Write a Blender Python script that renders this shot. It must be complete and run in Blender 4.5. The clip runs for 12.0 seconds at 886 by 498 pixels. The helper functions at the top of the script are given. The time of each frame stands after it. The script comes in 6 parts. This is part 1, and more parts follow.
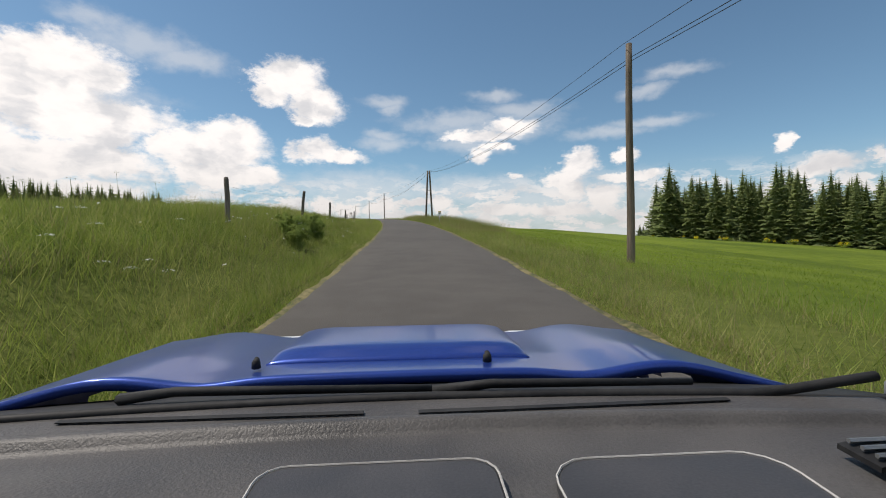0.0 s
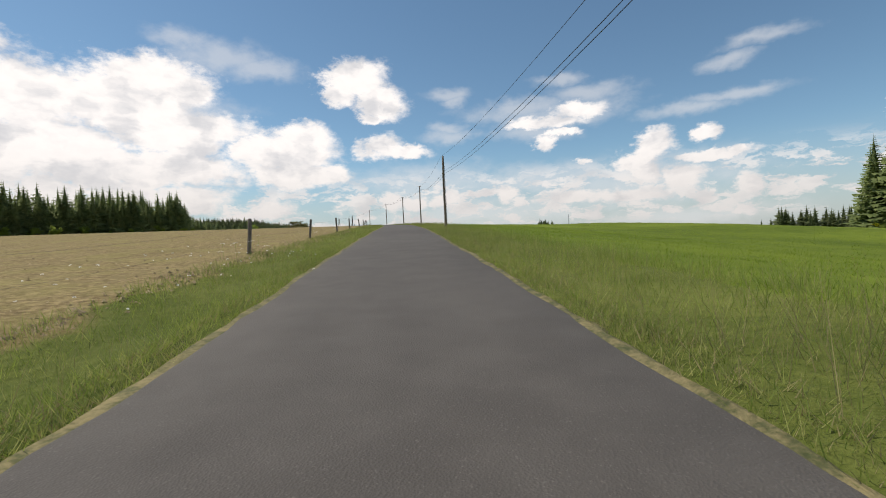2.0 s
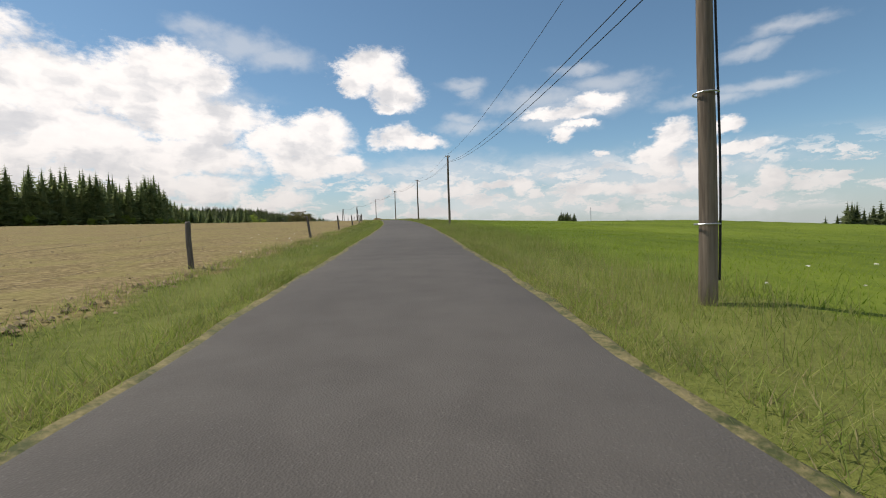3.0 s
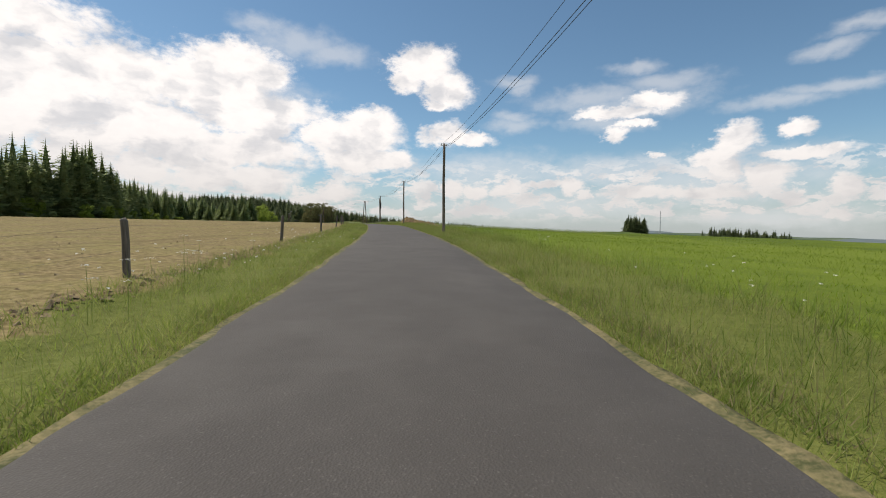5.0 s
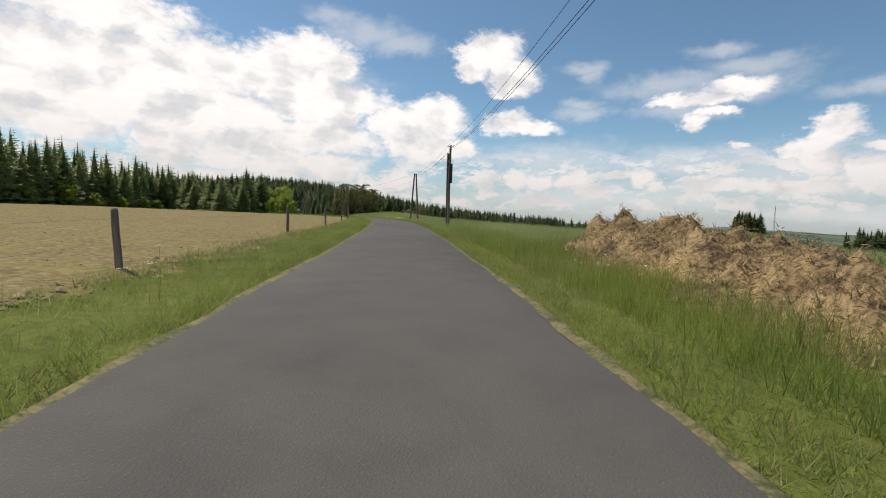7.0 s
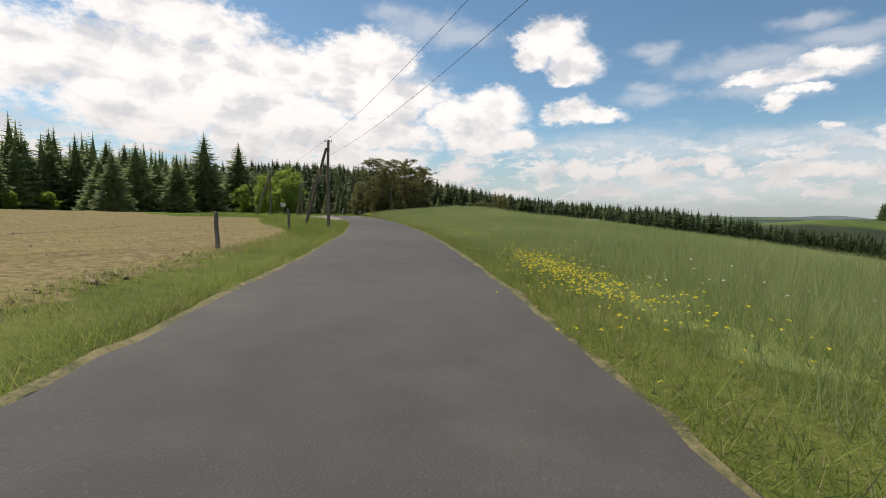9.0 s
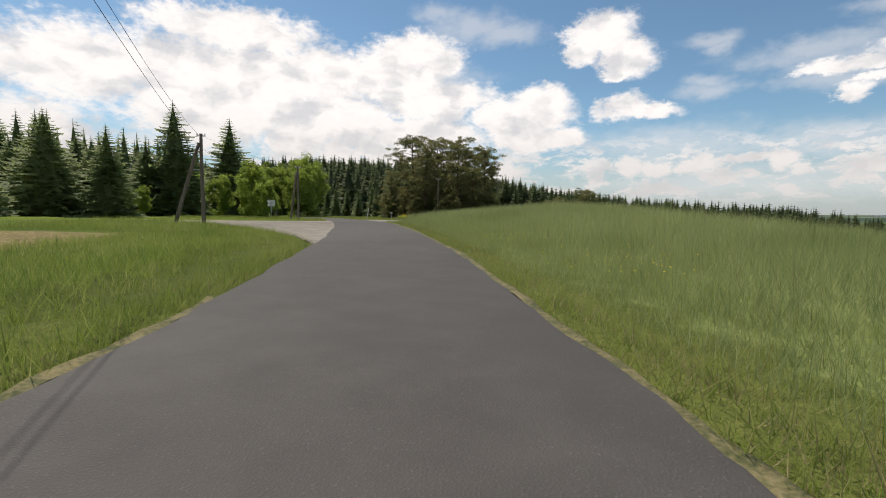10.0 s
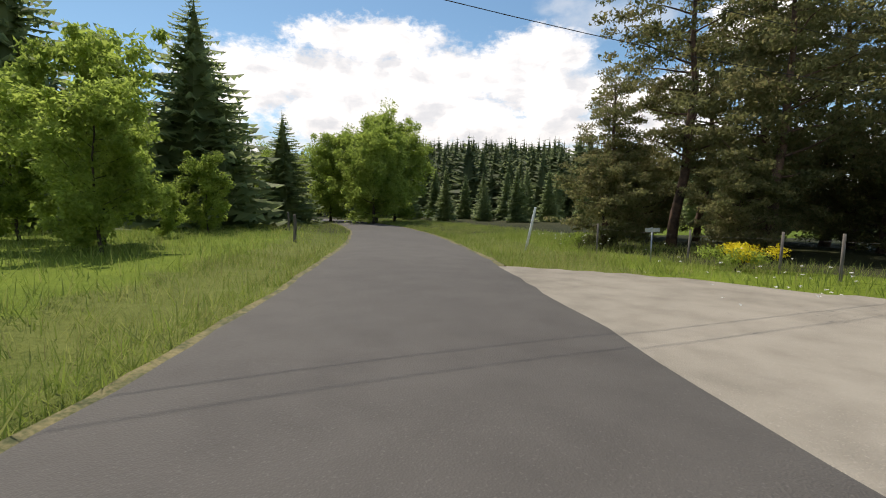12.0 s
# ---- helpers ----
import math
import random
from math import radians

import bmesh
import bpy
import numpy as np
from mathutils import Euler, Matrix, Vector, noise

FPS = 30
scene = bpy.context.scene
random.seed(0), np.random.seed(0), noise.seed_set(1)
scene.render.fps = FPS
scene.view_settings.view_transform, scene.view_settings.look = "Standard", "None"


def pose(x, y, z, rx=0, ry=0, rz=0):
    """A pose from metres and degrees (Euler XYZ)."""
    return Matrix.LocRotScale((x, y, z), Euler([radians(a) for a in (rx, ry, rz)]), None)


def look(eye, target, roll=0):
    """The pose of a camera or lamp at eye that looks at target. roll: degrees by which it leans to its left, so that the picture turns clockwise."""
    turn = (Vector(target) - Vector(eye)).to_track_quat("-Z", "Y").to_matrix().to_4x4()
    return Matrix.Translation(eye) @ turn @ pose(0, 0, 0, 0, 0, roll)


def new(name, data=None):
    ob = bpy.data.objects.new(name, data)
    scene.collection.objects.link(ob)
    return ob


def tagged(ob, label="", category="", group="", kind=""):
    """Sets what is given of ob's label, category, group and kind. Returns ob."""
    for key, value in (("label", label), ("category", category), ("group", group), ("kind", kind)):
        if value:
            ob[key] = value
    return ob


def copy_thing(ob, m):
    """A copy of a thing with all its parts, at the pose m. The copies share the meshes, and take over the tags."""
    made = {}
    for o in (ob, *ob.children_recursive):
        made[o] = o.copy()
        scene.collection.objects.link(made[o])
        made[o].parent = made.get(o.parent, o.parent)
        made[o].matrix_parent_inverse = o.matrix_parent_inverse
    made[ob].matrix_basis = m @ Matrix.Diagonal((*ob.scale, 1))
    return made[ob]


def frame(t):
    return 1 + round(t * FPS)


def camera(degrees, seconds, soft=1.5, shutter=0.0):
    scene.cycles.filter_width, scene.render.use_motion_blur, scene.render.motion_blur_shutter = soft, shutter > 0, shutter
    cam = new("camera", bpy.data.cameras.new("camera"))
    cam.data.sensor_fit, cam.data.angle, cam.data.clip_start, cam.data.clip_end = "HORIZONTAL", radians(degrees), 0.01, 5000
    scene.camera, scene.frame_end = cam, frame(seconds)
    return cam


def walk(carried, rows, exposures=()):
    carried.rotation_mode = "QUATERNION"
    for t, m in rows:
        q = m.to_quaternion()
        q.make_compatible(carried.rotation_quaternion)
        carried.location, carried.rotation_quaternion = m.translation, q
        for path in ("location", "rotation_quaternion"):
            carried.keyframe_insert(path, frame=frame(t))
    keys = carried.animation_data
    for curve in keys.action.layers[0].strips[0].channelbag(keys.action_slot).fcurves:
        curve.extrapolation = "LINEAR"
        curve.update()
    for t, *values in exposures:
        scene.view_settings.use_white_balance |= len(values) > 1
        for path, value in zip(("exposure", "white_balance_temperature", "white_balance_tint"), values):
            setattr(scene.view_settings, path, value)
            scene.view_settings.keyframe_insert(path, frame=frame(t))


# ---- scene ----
# camera: seconds, x, y, z, yaw, pitch, lean to the left
ROWS = [
    (0.0, 0.0, 0.0, 0.0, 0.0, -0.21, -0.77), (0.5, -1.09, 16.1, 1.31, 0.01, 0.13, -2.13), (1.0, -2.51, 32.14, 2.61, 1.96, -0.08, -0.94),
    (1.5, -4.6, 47.82, 3.9, 4.85, -0.61, -0.83), (2.0, -7.59, 63.62, 5.09, 8.42, -1.02, -2.65), (2.5, -11.24, 79.62, 6.18, 9.72, -1.6, -2.43),
    (3.0, -15.17, 95.79, 7.17, 10.17, -2.06, -1.85), (3.5, -19.27, 111.91, 7.99, 10.5, -2.31, -1.04), (4.0, -23.55, 127.89, 8.75, 11.52, -2.34, -0.41),
    (4.5, -28.21, 143.66, 9.48, 13.39, -2.27, 0.04), (5.0, -33.46, 159.27, 10.19, 15.63, -2.33, 0.45), (5.5, -39.37, 174.86, 10.82, 17.61, -2.71, 0.9),
    (6.0, -46.05, 190.61, 11.31, 19.75, -3.17, 1.65), (6.5, -53.35, 206.27, 11.82, 21.7, -3.36, 1.87), (7.0, -61.12, 221.82, 12.1, 23.13, -3.77, 1.88),
    (7.5, -69.03, 236.8, 12.4, 24.26, -4.0, 1.27), (8.0, -76.91, 250.92, 12.65, 25.87, -4.21, 0.89), (8.5, -84.78, 263.98, 12.82, 28.13, -4.54, 0.93),
    (9.0, -92.67, 275.94, 12.89, 30.5, -4.85, 1.02), (9.5, -100.59, 286.96, 12.9, 32.63, -4.9, 0.31), (10.0, -108.74, 297.14, 12.89, 36.24, -4.96, 0.69),
    (10.5, -116.98, 306.05, 12.96, 40.66, -5.03, 1.2), (11.0, -124.78, 313.41, 13.0, 43.82, -4.66, 1.03), (11.5, -131.85, 319.45, 13.02, 46.69, -5.2, 0.09),
    (12.0, -139.03, 324.85, 12.93, 51.06, -5.39, 0.82)]


def carried_pose(x, y, z, yaw, pitch, lean):
    return pose(x, y, z, 0, 0, yaw) @ pose(0, 0, 0, 90 + pitch) @ pose(0, 0, 0, 0, 0, lean)


cam = camera(88.0, 12.0, 1.0)
walk(cam, [(r[0], carried_pose(*r[1:])) for r in ROWS], [(0.0, 0.0, 6600, 13), (10.4, 0.0, 6600, 13), (11.3, 0.1, 6600, 13), (12.0, 0.22, 6600, 13)])

# ---- light ----
SUN_AZ, SUN_EL = radians(84), radians(59)          # azimuth counted from +y to the left
sun_way = Vector((-math.sin(SUN_AZ) * math.cos(SUN_EL), math.cos(SUN_AZ) * math.cos(SUN_EL), math.sin(SUN_EL)))
sun = new("sun", bpy.data.lights.new("sun", "SUN"))
sun.data.energy, sun.data.angle, sun.data.color = 3.9, radians(0.6), (1.0, 0.94, 0.84)
sun.matrix_world = look(sun_way * 50, (0, 0, 0))


class Nodes:
    """Short hand for node trees."""

    def __init__(self, tree):
        self.t = tree
        tree.nodes.clear()

    def n(self, kind, **props):
        node = self.t.nodes.new(kind)
        for key, value in props.items():
            if key.startswith("i_"):
                node.inputs[key[2:].replace("_", " ")].default_value = value
            else:
                setattr(node, key, value)
        return node

    def l(self, a, b):
        self.t.links.new(a, b)

    def put(self, socket, value):
        if isinstance(value, bpy.types.NodeSocket):
            self.t.links.new(value, socket)
        else:
            socket.default_value = value

    def m(self, op, a, b=0.0, c=None, clamp=False):
        node = self.t.nodes.new("ShaderNodeMath")
        node.operation, node.use_clamp = op, clamp
        self.put(node.inputs[0], a)
        self.put(node.inputs[1], b)
        if c is not None:
            self.put(node.inputs[2], c)
        return node.outputs[0]

    def ramp(self, v, a, b, lo=0.0, hi=1.0):
        node = self.t.nodes.new("ShaderNodeMapRange")
        node.interpolation_type = "SMOOTHSTEP"
        for k, value in enumerate((v, a, b, lo, hi)):
            self.put(node.inputs[k], value)
        return node.outputs[0]

    def mix(self, f, a, b):
        node = self.t.nodes.new("ShaderNodeMix")
        node.data_type = "RGBA"
        self.put(node.inputs[0], f)
        self.put(node.inputs[6], a)
        self.put(node.inputs[7], b)
        return node.outputs[2]

    def noise(self, vec, scale, detail=3.0, rough=0.55):
        node = self.t.nodes.new("ShaderNodeTexNoise")
        if vec is not None:
            self.t.links.new(vec, node.inputs["Vector"])
        node.inputs["Scale"].default_value, node.inputs["Detail"].default_value = scale, detail
        node.inputs["Roughness"].default_value = rough
        return node.outputs["Fac"]


def rgb(r, g, b):
    return (r, g, b, 1.0)


# sky: clear blue with cumulus heaps and thin veils; azimuth from +y to the right, elevation, half width, half height, all in degrees
CUMULUS = []
VEILS = []
CUMULUS += [(-18.6, 19.5, 3.8, 2.1), (-15.4, 17.0, 3.4, 1.9), (-20.6, 17.6, 2.0, 1.3), (-16.8, 15.4, 1.7, 0.7), (-27.8, 11.2, 5.8, 2.3), (-24.4, 12.7, 3.1, 1.7), (-30.5, 11.4, 2.7, 1.7), (-26.1, 8.6, 5.1, 1.7), (-21.6, 8.4, 2.8, 1.2), (-15.7, 11.9, 2.8, 1.5), (-13.2, 11.2, 3.9, 0.8), (16.6, 9.8, 1.9, 1.7), (14.9, 8.2, 2.5, 1.1), (16.0, 6.7, 1.9, 1.2), (19.3, 5.7, 2.0, 1.4), (14.1, 4.2, 5.1, 0.7), (21.9, 10.0, 1.5, 0.8), (23.0, 7.8, 3.8, 0.6), (25.8, 4.5, 1.3, 1.2), (21.5, 3.4, 1.2, 0.6), (25.2, 2.0, 1.3, 0.6), (4.4, 11.2, 1.5, 1.0)]
CUMULUS += [(-0.3, 5.4, 1.6, 1.0), (-2.9, 5.5, 2.6, 0.5), (-7.6, 5.1, 1.7, 0.9), (-11.7, 4.8, 1.8, 0.8), (-14.5, 5.1, 1.4, 1.0), (7.0, 4.4, 3.5, 0.6), (8.6, 8.5, 0.9, 0.4), (36.6, 10.1, 0.9, 0.8), (40.3, 7.4, 2.9, 1.2), (43.8, 7.9, 0.8, 0.9), (38.1, 7.1, 1.8, 0.9), (-45.7, 8.3, 3.2, 2.4), (-42.9, 6.1, 3.4, 2.1), (-48.9, 6.2, 3.0, 2.1), (-53.2, 7.5, 4.2, 3.3), (-36.9, 5.8, 3.8, 1.8), (-40.6, 8.1, 3.0, 1.2), (-50.9, 2.6, 9.9, 1.8), (-56.7, 11.3, 6.8, 2.6), (-42.8, 14.5, 7.9, 2.3), (-35.6, 13.5, 5.7, 1.9), (-28.4, 4.5, 2.7, 1.3)]
CUMULUS += [(-31.8, 3.4, 2.6, 1.1), (-59.0, 14.8, 5.9, 2.9), (-49.3, 11.4, 7.6, 2.2), (-37.9, 9.7, 6.6, 1.7), (-26.3, 11.7, 5.1, 1.9), (-41.2, 13.4, 4.8, 3.0), (-40.0, 17.2, 6.2, 2.7), (-50.9, 14.9, 7.9, 3.7), (-62.9, 10.2, 8.9, 3.7), (-73.5, 13.4, 7.2, 3.7), (-80.5, 6.6, 8.2, 3.1), (-46.8, 9.4, 8.1, 2.3), (-36.5, 11.6, 3.4, 1.6), (-59.8, 18.7, 9.7, 2.2), (-43.5, 15.5, 7.4, 3.0), (-36.3, 17.3, 2.9, 1.5), (-63.8, 13.8, 12.9, 3.6), (-36.6, 9.1, 5.8, 2.3)]
CUMULUS += [(4.6, 13.6, 4.6, 0.7), (8.8, 14.7, 3.4, 0.8), (6.6, 12.3, 2.2, 0.4)]
VEILS += [(6.1, 14.2, 8.7, 1.1), (10.6, 14.9, 4.3, 1.0), (3.2, 12.6, 5.5, 0.8), (20.3, 13.0, 5.7, 0.5), (23.8, 17.0, 3.1, 0.3), (-6.4, 12.8, 4.0, 0.7), (-6.5, 16.9, 1.6, 0.5), (5.0, 12.2, 4.2, 0.7), (3.4, 7.0, 13.3, 1.4), (14.6, 5.4, 13.1, 2.4), (-9.7, 7.2, 10.2, 2.0), (19.4, 1.8, 11.3, 1.0), (-2.9, 3.1, 19.1, 1.5), (-33.1, 20.8, 6.1, 1.3), (-37.1, 22.1, 4.0, 0.8), (6.7, 17.9, 3.6, 0.4), (26.8, 18.4, 4.0, 0.4), (24.4, 13.7, 5.3, 0.3), (-7.0, 17.6, 2.8, 0.4), (-7.1, 13.7, 2.8, 0.5), (1.3, 15.3, 7.7, 0.9), (9.7, 16.3, 5.4, 0.9), (-29.2, 20.1, 5.3, 1.0), (-38.1, 15.7, 8.5, 1.1)]


def build_sky():
    world = bpy.data.worlds.new("sky")
    scene.world = world
    world.use_nodes = True
    g = Nodes(world.node_tree)
    way = g.n("ShaderNodeTexCoord").outputs["Generated"]
    xyz = g.n("ShaderNodeSeparateXYZ")
    g.l(way, xyz.inputs[0])
    az = g.m("MULTIPLY", g.m("ARCTAN2", xyz.outputs[0], xyz.outputs[1]), 180 / math.pi)
    el = g.m("MULTIPLY", g.m("ARCSINE", xyz.outputs[2]), 180 / math.pi)
    flat = g.n("ShaderNodeCombineXYZ")
    g.l(az, flat.inputs[0])
    g.l(g.m("MULTIPLY", el, 1.6), flat.inputs[1])
    # ragged outlines: the place looked up is pushed about by three sizes of noise
    warp = flat.outputs[0]
    broad_warp = None
    for scale, push in ((0.13, 4.6), (0.45, 2.2), (1.5, 1.1), (4.5, 0.45)):
        nz = g.n("ShaderNodeTexNoise", i_Scale=scale, i_Detail=4.0, i_Roughness=0.6)
        g.l(flat.outputs[0], nz.inputs["Vector"])
        off = g.n("ShaderNodeVectorMath", operation="MULTIPLY_ADD")
        g.l(nz.outputs["Color"], off.inputs[0])
        off.inputs[1].default_value = (push, push * 0.8, 0)
        off.inputs[2].default_value = (-push / 2, -push * 0.4, 0)
        add = g.n("ShaderNodeVectorMath", operation="ADD")
        g.l(warp, add.inputs[0])
        g.l(off.outputs[0], add.inputs[1])
        warp = add.outputs[0]
        if scale == 0.45:
            broad_warp = warp

    def heap(blobs, at, tall=1.35):
        total = 0.0
        for a, e, w, h in blobs:
            part_at = g.n("ShaderNodeVectorMath", operation="MULTIPLY_ADD")
            g.l(at, part_at.inputs[0])
            part_at.inputs[1].default_value = (1 / (w * 1.35), 1 / (h * 1.6 * tall), 0)
            part_at.inputs[2].default_value = (-a / (w * 1.35), -e / (h * tall), 0)
            size = g.n("ShaderNodeVectorMath", operation="LENGTH")
            g.l(part_at.outputs[0], size.inputs[0])
            near = g.m("SUBTRACT", 1.0, size.outputs["Value"])
            total = near if total == 0.0 else g.m("MAXIMUM", total, near)
        return total

    cum = heap(CUMULUS, warp)
    soft = g.n("ShaderNodeVectorMath", operation="MULTIPLY_ADD")
    g.l(warp, soft.inputs[0])
    soft.inputs[1].default_value, soft.inputs[2].default_value = (1, 1, 0), (0, 0, 0)
    veil = heap([(a, e, w, max(h, 0.6)) for a, e, w, h in VEILS], broad_warp, 1.9)
    fine = g.noise(flat.outputs[0], 0.9, 6.0, 0.62)
    mid = g.noise(flat.outputs[0], 0.35, 5.0, 0.6)
    # behind and beside the walk the sky is half covered too
    broad = g.ramp(g.noise(flat.outputs[0], 0.07, 5.0, 0.6), 0.50, 0.62)
    side = g.ramp(g.m("ABSOLUTE", g.m("ADD", az, 18.0)), 74.0, 92.0)
    side = g.m("MULTIPLY", broad, g.m("MAXIMUM", side, g.ramp(el, 30.0, 45.0)))
    cover = g.ramp(g.m("ADD", cum, g.m("ADD", g.m("MULTIPLY", g.m("SUBTRACT", fine, 0.5), 0.7), g.m("MULTIPLY", g.m("SUBTRACT", g.noise(flat.outputs[0], 0.11, 3.0), 0.5), 0.8))), 0.02, 0.50)
    low = g.n("ShaderNodeMapping")
    low.inputs["Scale"].default_value = (0.55, 1.0, 1.0)
    g.l(warp, low.inputs["Vector"])
    puffs = g.ramp(g.noise(low.outputs[0], 0.42, 4.0, 0.6), 0.455, 0.565, 0.0, 0.92)
    puffs = g.m("MULTIPLY", puffs, g.m("MULTIPLY", g.ramp(el, 0.8, 2.2), g.ramp(el, 9.5, 5.5)))
    cover = g.m("MAXIMUM", g.m("MAXIMUM", cover, puffs), side)
    thin = g.ramp(g.m("ADD", veil, g.m("MULTIPLY", g.m("SUBTRACT", mid, 0.5), 0.9)), 0.05, 0.95, 0.0, 0.52)
    haze = g.ramp(el, -1.0, 11.0, 0.80, 0.0)
    # lit and shaded sides: the noise read again a little towards the sun
    shift = g.n("ShaderNodeVectorMath", operation="ADD")
    g.l(broad_warp, shift.inputs[0])
    shift.inputs[1].default_value = (-1.6, 2.6, 0)
    lit = g.m("SUBTRACT", g.noise(broad_warp, 0.22, 4.0, 0.5), g.noise(shift.outputs[0], 0.22, 4.0, 0.5))
    lit = g.m('ADD', g.m('MULTIPLY', g.ramp(lit, -0.26, 0.10), 0.87), g.m('MULTIPLY', g.ramp(g.m('SUBTRACT', g.noise(flat.outputs[0], 0.8, 4.0, 0.55), 0.5), -0.2, 0.2), 0.13))
    nish = g.n("ShaderNodeTexSky", sky_type="NISHITA", sun_disc=False, sun_elevation=SUN_EL, sun_rotation=-SUN_AZ, air_density=1.0, dust_density=0.6, ozone_density=2.0, altitude=900)
    sky = g.n("ShaderNodeMix", data_type="RGBA", blend_type="MULTIPLY")
    sky.inputs[0].default_value = 1.0
    g.l(nish.outputs[0], sky.inputs[6])
    sky.inputs[7].default_value = rgb(SKY * 0.93, SKY * 1.10, SKY * 1.04)
    white = g.mix(lit, rgb(0.68, 0.695, 0.715), rgb(1.06, 1.03, 0.99))
    # low clouds stand further off, behind more air
    white = g.mix(g.ramp(el, 0.0, 13.0, 0.75, 0.0), white, rgb(0.62, 0.61, 0.59))
    col = g.mix(haze, sky.outputs[2], rgb(0.44, 0.48, 0.51))
    col = g.mix(thin, col, rgb(0.76, 0.78, 0.79))
    col = g.mix(cover, col, white)
    back = g.n("ShaderNodeBackground")
    g.l(col, back.inputs[0])
    back.inputs[1].default_value = 1.0
    out = g.n("ShaderNodeOutputWorld")
    g.l(back.outputs[0], out.inputs[0])


SKY = 0.104
build_sky()


# ---- materials ----
def material(name, rough=0.8, metal=0.0, spec=0.3):
    m = bpy.data.materials.new(name)
    m.use_nodes = True
    g = Nodes(m.node_tree)
    out = g.n("ShaderNodeOutputMaterial")
    sh = g.n("ShaderNodeBsdfPrincipled")
    sh.inputs["Roughness"].default_value, sh.inputs["Metallic"].default_value = rough, metal
    sh.inputs["Specular IOR Level"].default_value = spec
    g.l(sh.outputs[0], out.inputs[0])
    return m, g, sh, out


def bump(g, sh, height, strength=0.3, distance=0.02):
    b = g.n("ShaderNodeBump")
    b.inputs["Strength"].default_value, b.inputs["Distance"].default_value = strength, distance
    g.l(height, b.inputs["Height"])
    g.l(b.outputs[0], sh.inputs["Normal"])


def place(g):
    return g.n("ShaderNodeNewGeometry").outputs["Position"]


def own(g):
    return g.n("ShaderNodeTexCoord").outputs["Object"]


def two_scale(name, dark, light, coarse, fine, rough=0.8, relief=0.3, distance=0.01, metal=0.0, spec=0.3, world_space=False, grain=None):
    """A surface that varies between two colours at a coarse and a fine scale, with relief."""
    m, g, sh, _ = material(name, rough, metal, spec)
    p = place(g) if world_space else own(g)
    if grain:
        along_grain = g.n("ShaderNodeMapping")
        along_grain.inputs["Scale"].default_value = grain
        g.l(p, along_grain.inputs["Vector"])
        p = along_grain.outputs[0]
    a, b = g.noise(p, coarse, 4.0), g.noise(p, fine, 3.0)
    f = g.ramp(g.m("ADD", g.m("MULTIPLY", a, 0.6), g.m("MULTIPLY", b, 0.4)), 0.35, 0.65)
    g.l(g.mix(f, rgb(*dark), rgb(*light)), sh.inputs["Base Color"])
    g.l(g.ramp(a, 0.3, 0.7, rough - 0.08, min(rough + 0.08, 1.0)), sh.inputs["Roughness"])
    if relief:
        bump(g, sh, b, relief, distance)
    return m


def leafy(name, dark, light, through_light=0.35, scale=1.2, spec=0.2, dry=None):
    """Thin leaves, needles or blades that let some light through."""
    m = bpy.data.materials.new(name)
    m.use_nodes = True
    g = Nodes(m.node_tree)
    out = g.n("ShaderNodeOutputMaterial")
    geo = g.n("ShaderNodeNewGeometry")
    p = geo.outputs["Position"]
    f = g.m("ADD", g.m("MULTIPLY", g.ramp(g.noise(p, scale, 2.0), 0.3, 0.7), 0.35), g.m("MULTIPLY", geo.outputs["Random Per Island"], 0.35))
    f = g.m("ADD", f, g.m("MULTIPLY", g.ramp(g.noise(p, scale * 0.22, 3.0), 0.35, 0.65), 0.3))
    c = g.mix(f, rgb(*dark), rgb(*light))
    if dry:
        # withered patches among the green
        worn = g.m("ADD", g.m("MULTIPLY", g.noise(p, 0.55, 4.0, 0.6), 0.65), g.m("MULTIPLY", geo.outputs["Random Per Island"], 0.35))
        c = g.mix(g.ramp(worn, 0.44, 0.74, 0.0, 0.6), c, rgb(*dry))
    sh = g.n("ShaderNodeBsdfPrincipled")
    sh.inputs["Roughness"].default_value, sh.inputs["Specular IOR Level"].default_value = 0.6, spec
    g.l(c, sh.inputs["Base Color"])
    tr = g.n("ShaderNodeBsdfTranslucent")
    g.l(c, tr.inputs[0])
    mx = g.n("ShaderNodeMixShader")
    mx.inputs[0].default_value = through_light
    g.l(sh.outputs[0], mx.inputs[1])
    g.l(tr.outputs[0], mx.inputs[2])
    g.l(mx.outputs[0], out.inputs[0])
    return m


def asphalt(name, dark, light, patch, spec=0.35):
    m, g, sh, _ = material(name, 0.85, 0.0, spec)
    p = place(g)
    big = g.noise(p, 0.12, 4.0)
    mid = g.noise(p, 1.7, 4.0)
    grit = g.n("ShaderNodeTexVoronoi", i_Scale=70.0)
    g.l(p, grit.inputs["Vector"])
    f = g.ramp(g.m("ADD", g.m("MULTIPLY", big, 0.6), g.m("MULTIPLY", mid, 0.4)), 0.35, 0.65)
    c = g.mix(f, rgb(*dark), rgb(*light))
    stone = g.ramp(g.noise(p, 55.0, 2.0), 0.58, 0.75)
    c = g.mix(g.m("MULTIPLY", stone, 0.45), c, rgb(*patch))
    # worn lanes and old repairs with outlines of their own
    worn = g.ramp(g.noise(p, 0.45, 5.0, 0.65), 0.54, 0.70, 0.0, 0.13)
    c = g.mix(worn, c, rgb(*patch))
    g.l(c, sh.inputs["Base Color"])
    bump(g, sh, g.m("ADD", grit.outputs["Distance"], g.m("MULTIPLY", mid, 0.6)), 0.5, 0.008)
    return m


